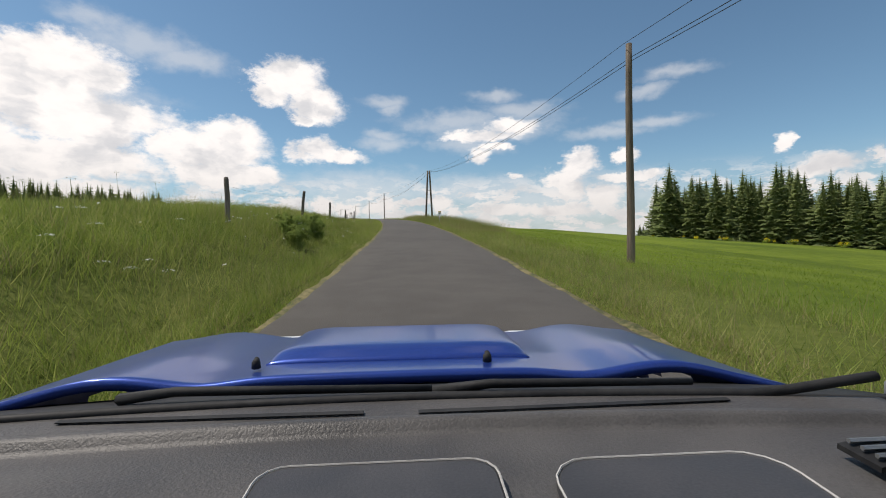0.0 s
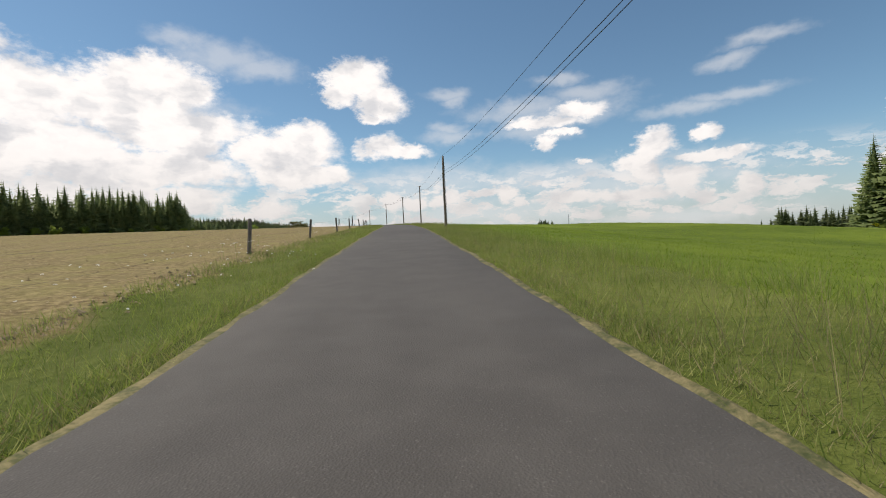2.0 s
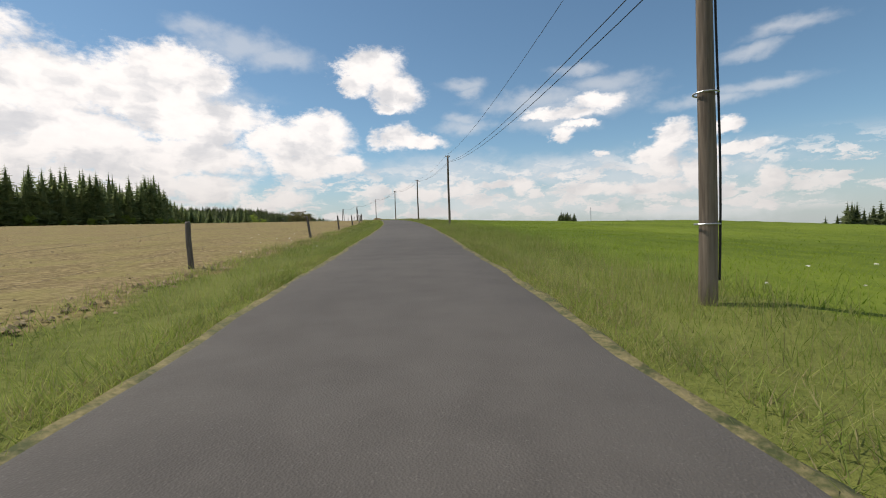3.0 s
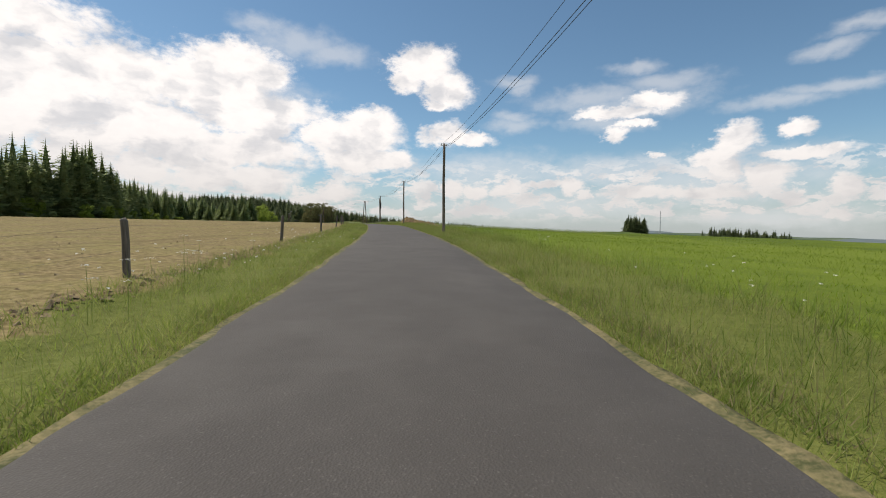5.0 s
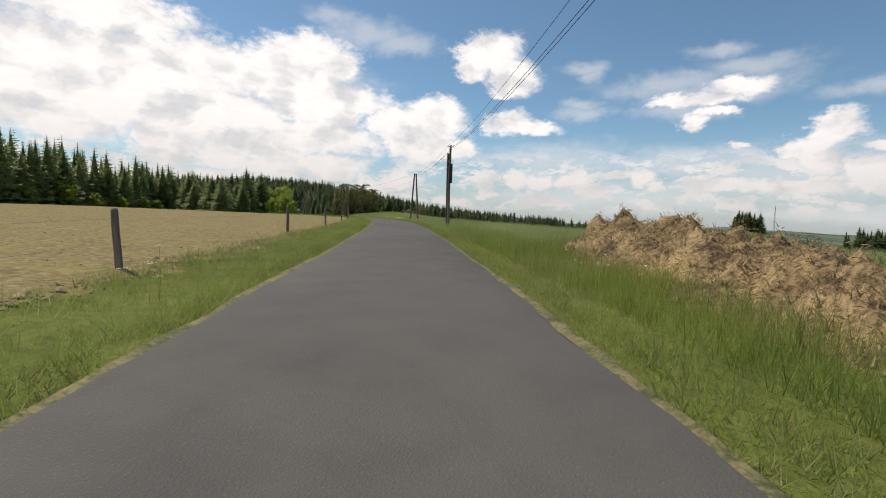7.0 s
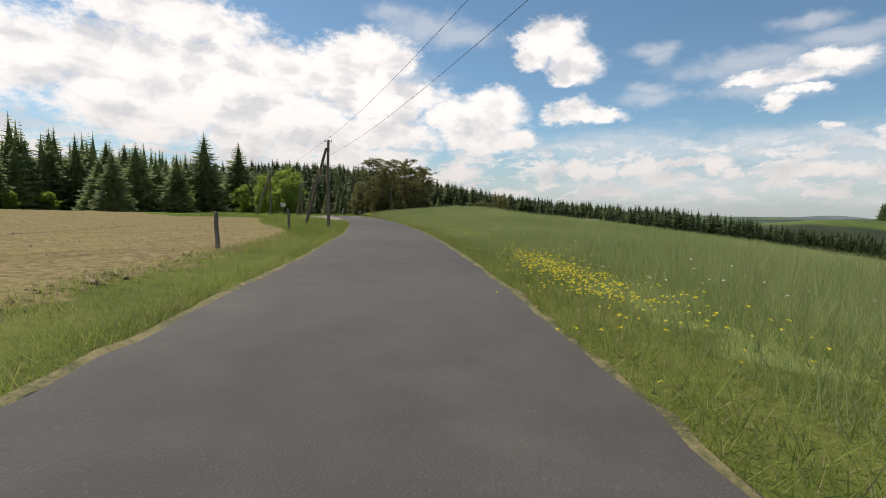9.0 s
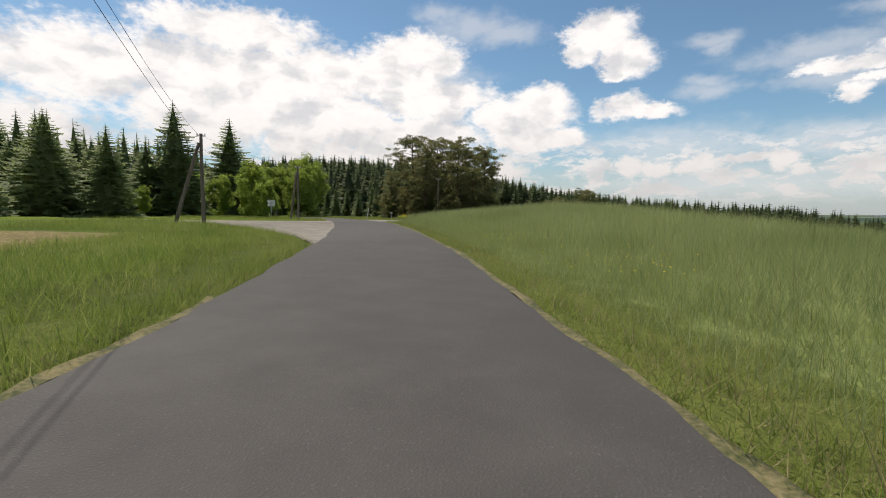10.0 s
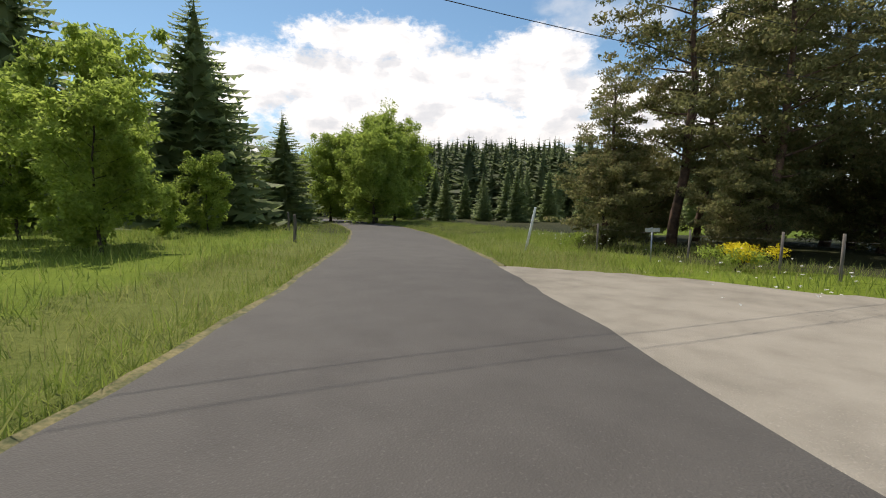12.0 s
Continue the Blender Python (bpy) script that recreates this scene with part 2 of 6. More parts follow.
MAT = {}
MAT["asphalt"] = asphalt("asphalt", (0.066, 0.059, 0.051), (0.092, 0.083, 0.072), (0.15, 0.137, 0.12))
MAT["pale_asphalt"] = asphalt("pale_asphalt", (0.185, 0.164, 0.13), (0.31, 0.277, 0.222), (0.40, 0.362, 0.30), 0.12)
MAT["wood_pole"] = two_scale("weathered_pole", (0.085, 0.066, 0.048), (0.23, 0.185, 0.14), 2.0, 30.0, 0.85, 0.4, 0.01, grain=(1, 1, 0.06))
MAT["wood_post"] = two_scale("grey_post", (0.085, 0.074, 0.06), (0.22, 0.19, 0.16), 4.0, 40.0, 0.9, 0.5, 0.01, grain=(1, 1, 0.1))
MAT["bark"] = two_scale("bark", (0.035, 0.026, 0.02), (0.12, 0.088, 0.066), 1.2, 9.0, 0.95, 0.8, 0.03)
MAT["pine_bark"] = two_scale("pine_bark", (0.05, 0.035, 0.027), (0.20, 0.125, 0.085), 0.9, 8.0, 0.95, 0.8, 0.03)
MAT["spruce"] = leafy("spruce_needles", (0.135, 0.185, 0.076), (0.345, 0.395, 0.155), 0.58, 0.5)
MAT["pine"] = leafy("pine_needles", (0.10, 0.118, 0.046), (0.29, 0.285, 0.11), 0.65, 0.9, dry=(0.28, 0.215, 0.11))
MAT["leaf"] = leafy("broad_leaves", (0.15, 0.215, 0.035), (0.45, 0.54, 0.11), 0.68, 0.7)
MAT["bramble"] = leafy("bramble_leaves", (0.15, 0.215, 0.042), (0.37, 0.44, 0.12), 0.5, 1.4)
MAT["grass"] = leafy("grass_blades", (0.13, 0.19, 0.030), (0.34, 0.40, 0.085), 0.5, 0.8, dry=(0.44, 0.39, 0.17))
MAT["meadow"] = leafy("meadow_blades", (0.13, 0.20, 0.02), (0.29, 0.37, 0.045), 0.5, 0.2)
MAT["dry_grass"] = leafy("dry_blades", (0.19, 0.165, 0.07), (0.42, 0.36, 0.18), 0.35, 0.8)
MAT["cereal"] = leafy("cereal_blades", (0.21, 0.26, 0.085), (0.43, 0.46, 0.20), 0.5, 0.3)
MAT["white_flower"] = leafy("white_petals", (0.62, 0.62, 0.56), (0.85, 0.85, 0.80), 0.3, 3.0)
MAT["yellow_flower"] = leafy("yellow_petals", (0.62, 0.50, 0.02), (0.85, 0.72, 0.04), 0.3, 3.0)
MAT["cable"] = two_scale("black_cable", (0.012, 0.012, 0.013), (0.03, 0.03, 0.03), 2.0, 20.0, 0.6, 0.0)
MAT["steel"] = two_scale("galvanised_steel", (0.28, 0.29, 0.30), (0.48, 0.49, 0.50), 3.0, 30.0, 0.45, 0.1, 0.002, metal=0.8)
MAT["white_paint"] = two_scale("white_paint", (0.66, 0.65, 0.62), (0.80, 0.80, 0.78), 3.0, 24.0, 0.5, 0.1, 0.002)
MAT["yellow_paint"] = two_scale("yellow_paint", (0.72, 0.48, 0.02), (0.85, 0.58, 0.04), 3.0, 24.0, 0.45, 0.1, 0.002)
MAT["black_paint"] = two_scale("black_paint", (0.015, 0.015, 0.016), (0.04, 0.04, 0.04), 4.0, 24.0, 0.5, 0.1, 0.002)
MAT["straw"] = two_scale("old_straw_dung", (0.055, 0.033, 0.017), (0.37, 0.26, 0.125), 1.6, 11.0, 0.95, 1.0, 0.08)
MAT["straw_stalk"] = leafy("straw_stalks", (0.13, 0.083, 0.04), (0.52, 0.39, 0.20), 0.2, 1.6)
MAT["far_wood"] = leafy("far_woods", (0.085, 0.115, 0.052), (0.215, 0.25, 0.105), 0.6, 0.15)
MAT["shoulder"] = two_scale("gravelly_soil", (0.055, 0.066, 0.02), (0.23, 0.19, 0.09), 4.2, 26.0, 0.95, 0.9, 0.015, world_space=True)
# blue-grey base colour stands in for the air between eye and hills
MAT["haze_tinted_hills"] = two_scale("haze_tinted_hills", (0.085, 0.115, 0.125), (0.15, 0.18, 0.175), 0.004, 0.02, 0.95, 0.0, world_space=True)
MAT["clod"] = two_scale("dry_clods", (0.17, 0.122, 0.066), (0.36, 0.285, 0.165), 1.0, 14.0, 0.95, 0.8, 0.02, world_space=True)


def ground_material():
    m, g, sh, _ = material("ground_cover", 0.95, 0.0, 0.1)
    p = place(g)
    big, mid, small = g.noise(p, 0.035, 4.0), g.noise(p, 0.6, 4.0), g.noise(p, 7.0, 4.0, 0.65)
    mixed = g.ramp(g.m("ADD", g.m("MULTIPLY", big, 0.5), g.m("ADD", g.m("MULTIPLY", mid, 0.25), g.m("MULTIPLY", small, 0.25))), 0.38, 0.62)
    turf = g.mix(mixed, rgb(0.07, 0.105, 0.011), rgb(0.15, 0.195, 0.022))
    verge = g.mix(mixed, rgb(0.07, 0.09, 0.017), rgb(0.155, 0.17, 0.042))
    # drilled field: pale dry soil, furrow streaks and a green shimmer of seedlings
    rows = g.n("ShaderNodeTexWave", wave_type="BANDS", i_Scale=0.42, i_Distortion=1.5, i_Detail=3.0)
    spin = g.n("ShaderNodeMapping")
    spin.inputs["Rotation"].default_value = (0, 0, radians(17))
    g.l(p, spin.inputs["Vector"])
    g.l(spin.outputs[0], rows.inputs["Vector"])
    soil = g.mix(g.ramp(small, 0.35, 0.68), rgb(0.125, 0.09, 0.042), rgb(0.31, 0.24, 0.115))
    soil = g.mix(g.m("MULTIPLY", rows.outputs["Fac"], 0.22), soil, rgb(0.22, 0.185, 0.07))
    soil = g.mix(g.ramp(mid, 0.40, 0.70, 0.0, 0.6), soil, rgb(0.23, 0.205, 0.07))
    streak = g.n("ShaderNodeMapping")
    streak.inputs["Rotation"].default_value, streak.inputs["Scale"].default_value = (0, 0, radians(24)), (1.0, 0.035, 1.0)
    g.l(p, streak.inputs["Vector"])
    soil = g.mix(g.ramp(g.noise(streak.outputs[0], 0.9, 4.0, 0.6), 0.54, 0.70, 0.0, 0.5), soil, rgb(0.12, 0.088, 0.04))
    soil = g.mix(g.ramp(g.noise(p, 3.2, 4.0, 0.7), 0.52, 0.72, 0.0, 0.45), soil, rgb(0.35, 0.28, 0.15))
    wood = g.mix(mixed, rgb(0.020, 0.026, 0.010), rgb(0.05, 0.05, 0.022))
    crop = g.mix(mixed, rgb(0.14, 0.175, 0.05), rgb(0.22, 0.25, 0.085))

    def region(name):
        a = g.n("ShaderNodeAttribute", attribute_name=name)
        return g.ramp(g.m("ADD", a.outputs["Fac"], g.m("MULTIPLY", g.m("SUBTRACT", g.noise(p, 1.3, 4.0), 0.5), 0.5)), 0.4, 0.6)

    c = g.mix(region("verge"), turf, verge)
    c = g.mix(region("soil"), c, soil)
    c = g.mix(region("crop"), c, crop)
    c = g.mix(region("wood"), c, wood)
    far = g.n("ShaderNodeAttribute", attribute_name="far").outputs["Fac"]
    patch = g.n("ShaderNodeTexVoronoi", i_Scale=0.006)
    g.l(p, patch.inputs["Vector"])
    fields = g.mix(g.ramp(patch.outputs["Color"], 0.2, 0.8), rgb(0.045, 0.075, 0.05), rgb(0.14, 0.17, 0.10))
    c = g.mix(far, c, fields)
    g.l(c, sh.inputs["Base Color"])
    bump(g, sh, g.m("ADD", small, mid), 0.8, 0.08)
    return m


MAT["ground"] = ground_material()


# ---- mesh helpers ----
def mesh_data(name, verts, faces, mat, smooth=False, normals=None):
    """A mesh from arrays: faces all triangles or all quads."""
    verts, faces = np.asarray(verts, np.float32), np.asarray(faces, np.int32)
    me = bpy.data.meshes.new(name)
    me.vertices.add(len(verts))
    me.vertices.foreach_set("co", verts.ravel())
    k = faces.shape[1]
    me.loops.add(faces.size)
    me.loops.foreach_set("vertex_index", faces.ravel())
    me.polygons.add(len(faces))
    me.polygons.foreach_set("loop_start", np.arange(0, faces.size, k, dtype=np.int32))
    me.polygons.foreach_set("use_smooth", np.full(len(faces), smooth))
    me.update(calc_edges=True)
    if normals is not None:
        me.attributes.new("custom_normal", "FLOAT_VECTOR", "POINT").data.foreach_set("vector", np.asarray(normals, np.float32).ravel())
        me.update()
    me.materials.append(mat)
    return me


def part(name, source, mat, parent=None, label="", smooth=False):
    """Links a bmesh, a mesh or (verts, faces) as one mesh object under a thing."""
    if isinstance(source, bpy.types.Mesh):
        me = source
    elif isinstance(source, tuple):
        me = mesh_data(name, source[0], source[1], mat, smooth, source[2] if len(source) > 2 else None)
    else:
        me = bpy.data.meshes.new(name)
        source.to_mesh(me)
        source.free()
        me.materials.append(mat)
        if smooth:
            me.shade_smooth()
    ob = new(name, me)
    ob.parent = parent
    if label:
        tagged(ob, label)
    return ob


def thing(name, label, category, at=None, group=""):
    ob = new(name)
    ob.empty_display_size = 0.2
    if at is not None:
        ob.matrix_world = at
    return tagged(ob, label, category, group)


def box(bm, size, at=(0, 0, 0), bevel=0.0, turn=None):
    made = bmesh.ops.create_cube(bm, size=1.0)["verts"]
    bmesh.ops.scale(bm, vec=size, verts=made)
    if bevel:
        edges = list({e for v in made for e in v.link_edges})
        made = bmesh.ops.bevel(bm, geom=edges, offset=bevel, segments=2, affect="EDGES", profile=0.7)["verts"]
    if turn is not None:
        bmesh.ops.transform(bm, matrix=turn, verts=made)
    bmesh.ops.translate(bm, vec=at, verts=made)
    return bm


def tube(points, radii, sides=8, cap=True):
    """Verts and triangles of a tube along points, with a radius at each."""
    pts = np.asarray(points, float)
    radii = np.broadcast_to(np.asarray(radii, float), len(pts))
    step = np.gradient(pts, axis=0)
    step /= np.maximum(np.linalg.norm(step, axis=1), 1e-9)[:, None]
    ref = np.where(np.abs(step[:, 2:3]) > 0.9, np.array([[1.0, 0, 0]]), np.array([[0, 0, 1.0]]))
    a = np.cross(step, ref)
    a /= np.linalg.norm(a, axis=1)[:, None]
    b = np.cross(step, a)
    ang = np.linspace(0, 2 * np.pi, sides, endpoint=False)
    v = (pts[:, None] + radii[:, None, None] * (np.cos(ang)[None, :, None] * a[:, None] + np.sin(ang)[None, :, None] * b[:, None])).reshape(-1, 3)
    f = []
    for i in range(len(pts) - 1):
        for j in range(sides):
            p, q = i * sides + j, i * sides + (j + 1) % sides
            f += [(p, q, q + sides), (p, q + sides, p + sides)]
    if cap:
        n = len(v)
        v = np.vstack([v, pts[:1], pts[-1:]])
        last = (len(pts) - 1) * sides
        for j in range(sides):
            f += [(n, (j + 1) % sides, j), (n + 1, last + j, last + (j + 1) % sides)]
    return v, np.array(f)


def joined(*pieces):
    """Several (verts, faces) or (verts, faces, normals) as one."""
    vs, fs, ns, n = [], [], [], 0
    for v, f, *extra in pieces:
        vs.append(np.asarray(v, float))
        fs.append(np.asarray(f) + n)
        ns += extra
        n += len(v)
    out = (np.vstack(vs), np.vstack(fs))
    return (*out, np.vstack(ns)) if len(ns) == len(vs) else out


def unit(a):
    return a / np.maximum(np.linalg.norm(a, axis=1), 1e-9)[:, None]


def smooth_step(x, a, b):
    t = np.clip((x - a) / (b - a), 0, 1)
    return t * t * (3 - 2 * t)


# ---- road line and lie of the land ----
EYE = 1.15                                         # eye above the road
SIDE = [(0, 0.3), (0.5, 0.3), (1.0, 0.15), (1.5, 0.0), (2.0, -0.15), (2.5, -0.27), (3.0, -0.22), (5.0, 0.0), (5.5, 0.03), (6.5, -0.02), (7.0, -0.2), (9.0, -0.45), (10.0, -0.4), (11.0, -0.2), (12.0, 0.0)]


def road_line():
    p = np.array([r[1:4] for r in ROWS])
    t = np.array([r[0] for r in ROWS])
    d = np.gradient(p[:, :2], axis=0)
    d /= np.linalg.norm(d, axis=1)[:, None]
    side = np.interp(t, *zip(*SIDE))
    c = p.copy()
    c[:, :2] += side[:, None] * np.stack([d[:, 1], -d[:, 0]], 1)
    c[:, 2] -= EYE
    back = [c[0] - k * 15 * np.array([*d[0], 0.075]) for k in (4, 3, 2, 1)]
    on, at = [], c[-1].copy()
    for turn in (55, 58, 62, 67, 72, 77, 81, 84, 86, 87):
        at = at + 9.0 * np.array([-math.sin(radians(turn)), math.cos(radians(turn)), -0.012])
        on.append(at.copy())
    c = np.vstack([back, c, on])
    s = np.concatenate([[0], np.cumsum(np.linalg.norm(np.diff(c, axis=0), axis=1))])
    fine = np.arange(0, s[-1], 0.5)
    # a cubic through the points, so that the road has no kinks
    m = np.gradient(c, s, axis=0)
    k = np.clip(np.searchsorted(s, fine) - 1, 0, len(s) - 2)
    h = (s[k + 1] - s[k])[:, None]
    u = ((fine - s[k])[:, None]) / h
    line = (2 * u ** 3 - 3 * u ** 2 + 1) * c[k] + (u ** 3 - 2 * u ** 2 + u) * h * m[k] + (-2 * u ** 3 + 3 * u ** 2) * c[k + 1] + (u ** 3 - u ** 2) * h * m[k + 1]
    return line, fine - s[4]


LINE, LINE_S = road_line()                         # s counts metres from the first eye's place
LINE_D = np.gradient(LINE[:, :2], axis=0)
LINE_D /= np.linalg.norm(LINE_D, axis=1)[:, None]


def along(x, y):
    """Nearest place of the road line: s, the way to its right (l) and the road's height there."""
    x, y = np.atleast_1d(np.asarray(x, float)), np.atleast_1d(np.asarray(y, float))
    s, l, z = np.empty(len(x)), np.empty(len(x)), np.empty(len(x))
    for i in range(0, len(x), 20000):
        q = slice(i, i + 20000)
        d2 = (x[q, None] - LINE[None, ::16, 0]) ** 2 + (y[q, None] - LINE[None, ::16, 1]) ** 2
        near = np.clip(d2.argmin(1)[:, None] * 16 + np.arange(-16, 17, 2)[None, :], 0, len(LINE) - 1)
        d2 = (x[q, None] - LINE[near, 0]) ** 2 + (y[q, None] - LINE[near, 1]) ** 2
        k = near[np.arange(len(near)), d2.argmin(1)]
        dx, dy = x[q] - LINE[k, 0], y[q] - LINE[k, 1]
        fwd = dx * LINE_D[k, 0] + dy * LINE_D[k, 1]
        s[q] = LINE_S[k] + np.clip(fwd, -1, 1)
        l[q] = dx * LINE_D[k, 1] - dy * LINE_D[k, 0]
        far = np.abs(fwd) > 1.0
        l[q] = np.where(far, np.sign(l[q]) * np.sqrt(d2.min(1)), l[q])
        slope = np.interp(s[q], LINE_S[:-1], np.diff(LINE[:, 2]) / 0.5)
        z[q] = LINE[k, 2] + np.clip(fwd, -1, 1) * slope
    return s, l, z


def at_road(s, l):
    """World x, y at s along the road and l to its right."""
    x, y = np.interp(s, LINE_S, LINE[:, 0]), np.interp(s, LINE_S, LINE[:, 1])
    dx, dy = np.interp(s, LINE_S, LINE_D[:, 0]), np.interp(s, LINE_S, LINE_D[:, 1])
    return x + l * dy, y - l * dx


def half_width(s):
    return 1.87 + 0.14 * smooth_step(s, 285, 310) + 0.025 * np.sin(s * 0.61) + 0.02 * np.sin(s * 1.9 + 1)


def pale_road(x, y):
    """How far inside the pale crossing road a place is, in metres (below 0: outside)."""
    x, y = np.asarray(x, float), np.asarray(y, float)
    beside = (x + 131.85) * 0.65 + (y - 319.45) * 0.76      # right of the country road
    near = np.interp(x, [-172, -160, -150, -138, -128.4, -124.9, -122.4, -118], [296, 304, 310.3, 312.1, 310, 308.7, 307.5, 305])
    far = np.interp(x, [-172, -160, -153, -145.9, -142.5, -141, -139], [302, 310, 314.5, 317.1, 320, 321.9, 326])
    left = np.minimum(np.minimum(y - near, far - y) * 0.9, x + 170)
    right = np.maximum(inside_lane(x, y, (-142.6, 328.6), (-138.6, 329.4), 4.9, 4.3), inside_lane(x, y, (-139.9, 325.1), (-111.5, 353.5), 3.8, 2.7))
    left, right = np.minimum(left, 0.6 - beside), np.minimum(right, 0.6 + beside)
    return np.maximum(left, right) + 0.12 * np.sin(x * 1.3 + 1.5 * np.sin(y * 0.9)) * np.sin(y * 1.1)


def inside_lane(x, y, a, b, wide, narrow):
    """Depth inside a straight lane whose half width shrinks from its mouth onwards."""
    dx, dy = b[0] - a[0], b[1] - a[1]
    long = math.hypot(dx, dy)
    u = np.clip(((x - a[0]) * dx + (y - a[1]) * dy) / long ** 2, 0, 1)
    half = narrow + (wide - narrow) * (1 - smooth_step(u * long, 0, 13))
    return half - np.hypot(x - a[0] - u * dx, y - a[1] - u * dy)


def hill(x, y):
    """The wooded ridge that closes the view ahead."""
    dx, dy = x + 140.0, y - 330.0
    r = np.hypot(dx, dy)
    az = np.degrees(np.arctan2(-dx, dy))
    top = np.interp(az, [-180, -60, -27, -18, -14, -3, 5, 15, 28, 34, 40, 52, 58, 66, 80, 105, 180], [0, 0, -22, -13.5, -9.5, -8, -6.5, -3, 3, 5.5, 9, 11, 10, 8, 4, 0, 0])
    return np.where(top < 0, top * smooth_step(r, 22, 130), top * smooth_step(r, 34, 150))


def forest_rim(az):
    """Distance from the crossing at which the forest begins, by direction in degrees."""
    return np.interp(az, [-27, -20, -18, -16, -14, -5, 10, 24, 34, 50, 70, 100], [420, 280, 200, 160, 130, 125, 115, 92, 66, 66, 72, 90])


KNOLLS = [(50, 830, 14.0, 55), (153, 743, 13.0, 60), (190, 409, 6.0, 40)]      # x, y, rise, width


def height(x, y):
    s, l, zr = along(x, y)
    x, y = np.atleast_1d(np.asarray(x, float)), np.atleast_1d(np.asarray(y, float))
    a = np.abs(l)
    w = half_width(s)
    lf, rt = np.maximum(-l - w, 0), np.maximum(l - w, 0)
    z = np.where(a < w + 0.25, -0.07, -0.02)
    early = 1 - smooth_step(s, 14, 46)
    # left: a grassy bank at first, then the field a hand above the road
    z = z + (l < 0) * (1.12 * early * smooth_step(lf, 0.6, 3.8) + 0.02 * smooth_step(lf, 0.5, 2.0) - 0.16 * smooth_step(lf, 0.3, 0.9) * (1 - smooth_step(lf, 1.2, 2.4)) + 0.009 * np.minimum(lf, 90))
    # right: falls away at first, nearly level further on, rises beside the crossing
    fall = np.interp(s, [0, 60, 100, 140, 180, 250, 285, 306, 320, 332, 342, 352, 359, 368], [0.12, 0.11, 0.085, 0.05, 0.034, 0.034, 0.055, 0.06, 0.045, -0.01, -0.07, -0.10, -0.05, 0.0])
    z = z - (l > 0) * (np.where(fall > 0, fall * np.clip(rt - 1.2, 0, 45), fall * np.clip(rt - 1.2, 0, 12)) + 0.10 * smooth_step(rt, 0.2, 1.0) * (1 - smooth_step(rt, 1.5, 3.0)) - 0.25 * (1 - smooth_step(s, 62, 80)) * smooth_step(s, 28, 46) * smooth_step(rt, 0.6, 2.0))
    z = z - (l > 0) * 0.09 * np.clip(rt - 11.0, 0, 70) * smooth_step(rt, 125, 75) * smooth_step(s, 284, 300) * smooth_step(s, 366, 348)
    dx, dy = x + 140.0, y - 330.0
    ahead = smooth_step(np.degrees(np.arctan2(-dx, dy)), -45, -12) * (dy > 0)
    z = z - (l > 0) * (1 - ahead) * (0.075 * np.clip(rt - 60, 0, 260) + 0.02 * np.clip(rt - 320, 0, 1200))
    flat_fork = smooth_step(pale_road(x, y), -1.6, 0.2)
    z = z * (1 - flat_fork) + (-0.14) * flat_fork
    z = zr + z + hill(x, y) * smooth_step(a, 12, 70)
    lump = 0.05 * np.sin(x * 0.9 + 1.3 * np.sin(y * 0.37)) * np.sin(y * 0.8 + 1.1 * np.sin(x * 0.41)) * smooth_step(a, w + 0.6, w + 2.5) * (1 - flat_fork)
    far = smooth_step(a, 60, 300)
    roll = far * 5.0 * np.sin(x * 0.011 + 0.6) * np.sin(y * 0.009 + 0.4)
    for kx, ky, up, wide in KNOLLS:
        z = z + up * np.exp(-((x - kx) ** 2 + (y - ky) ** 2) / (2 * wide * wide))
    return z + lump + roll


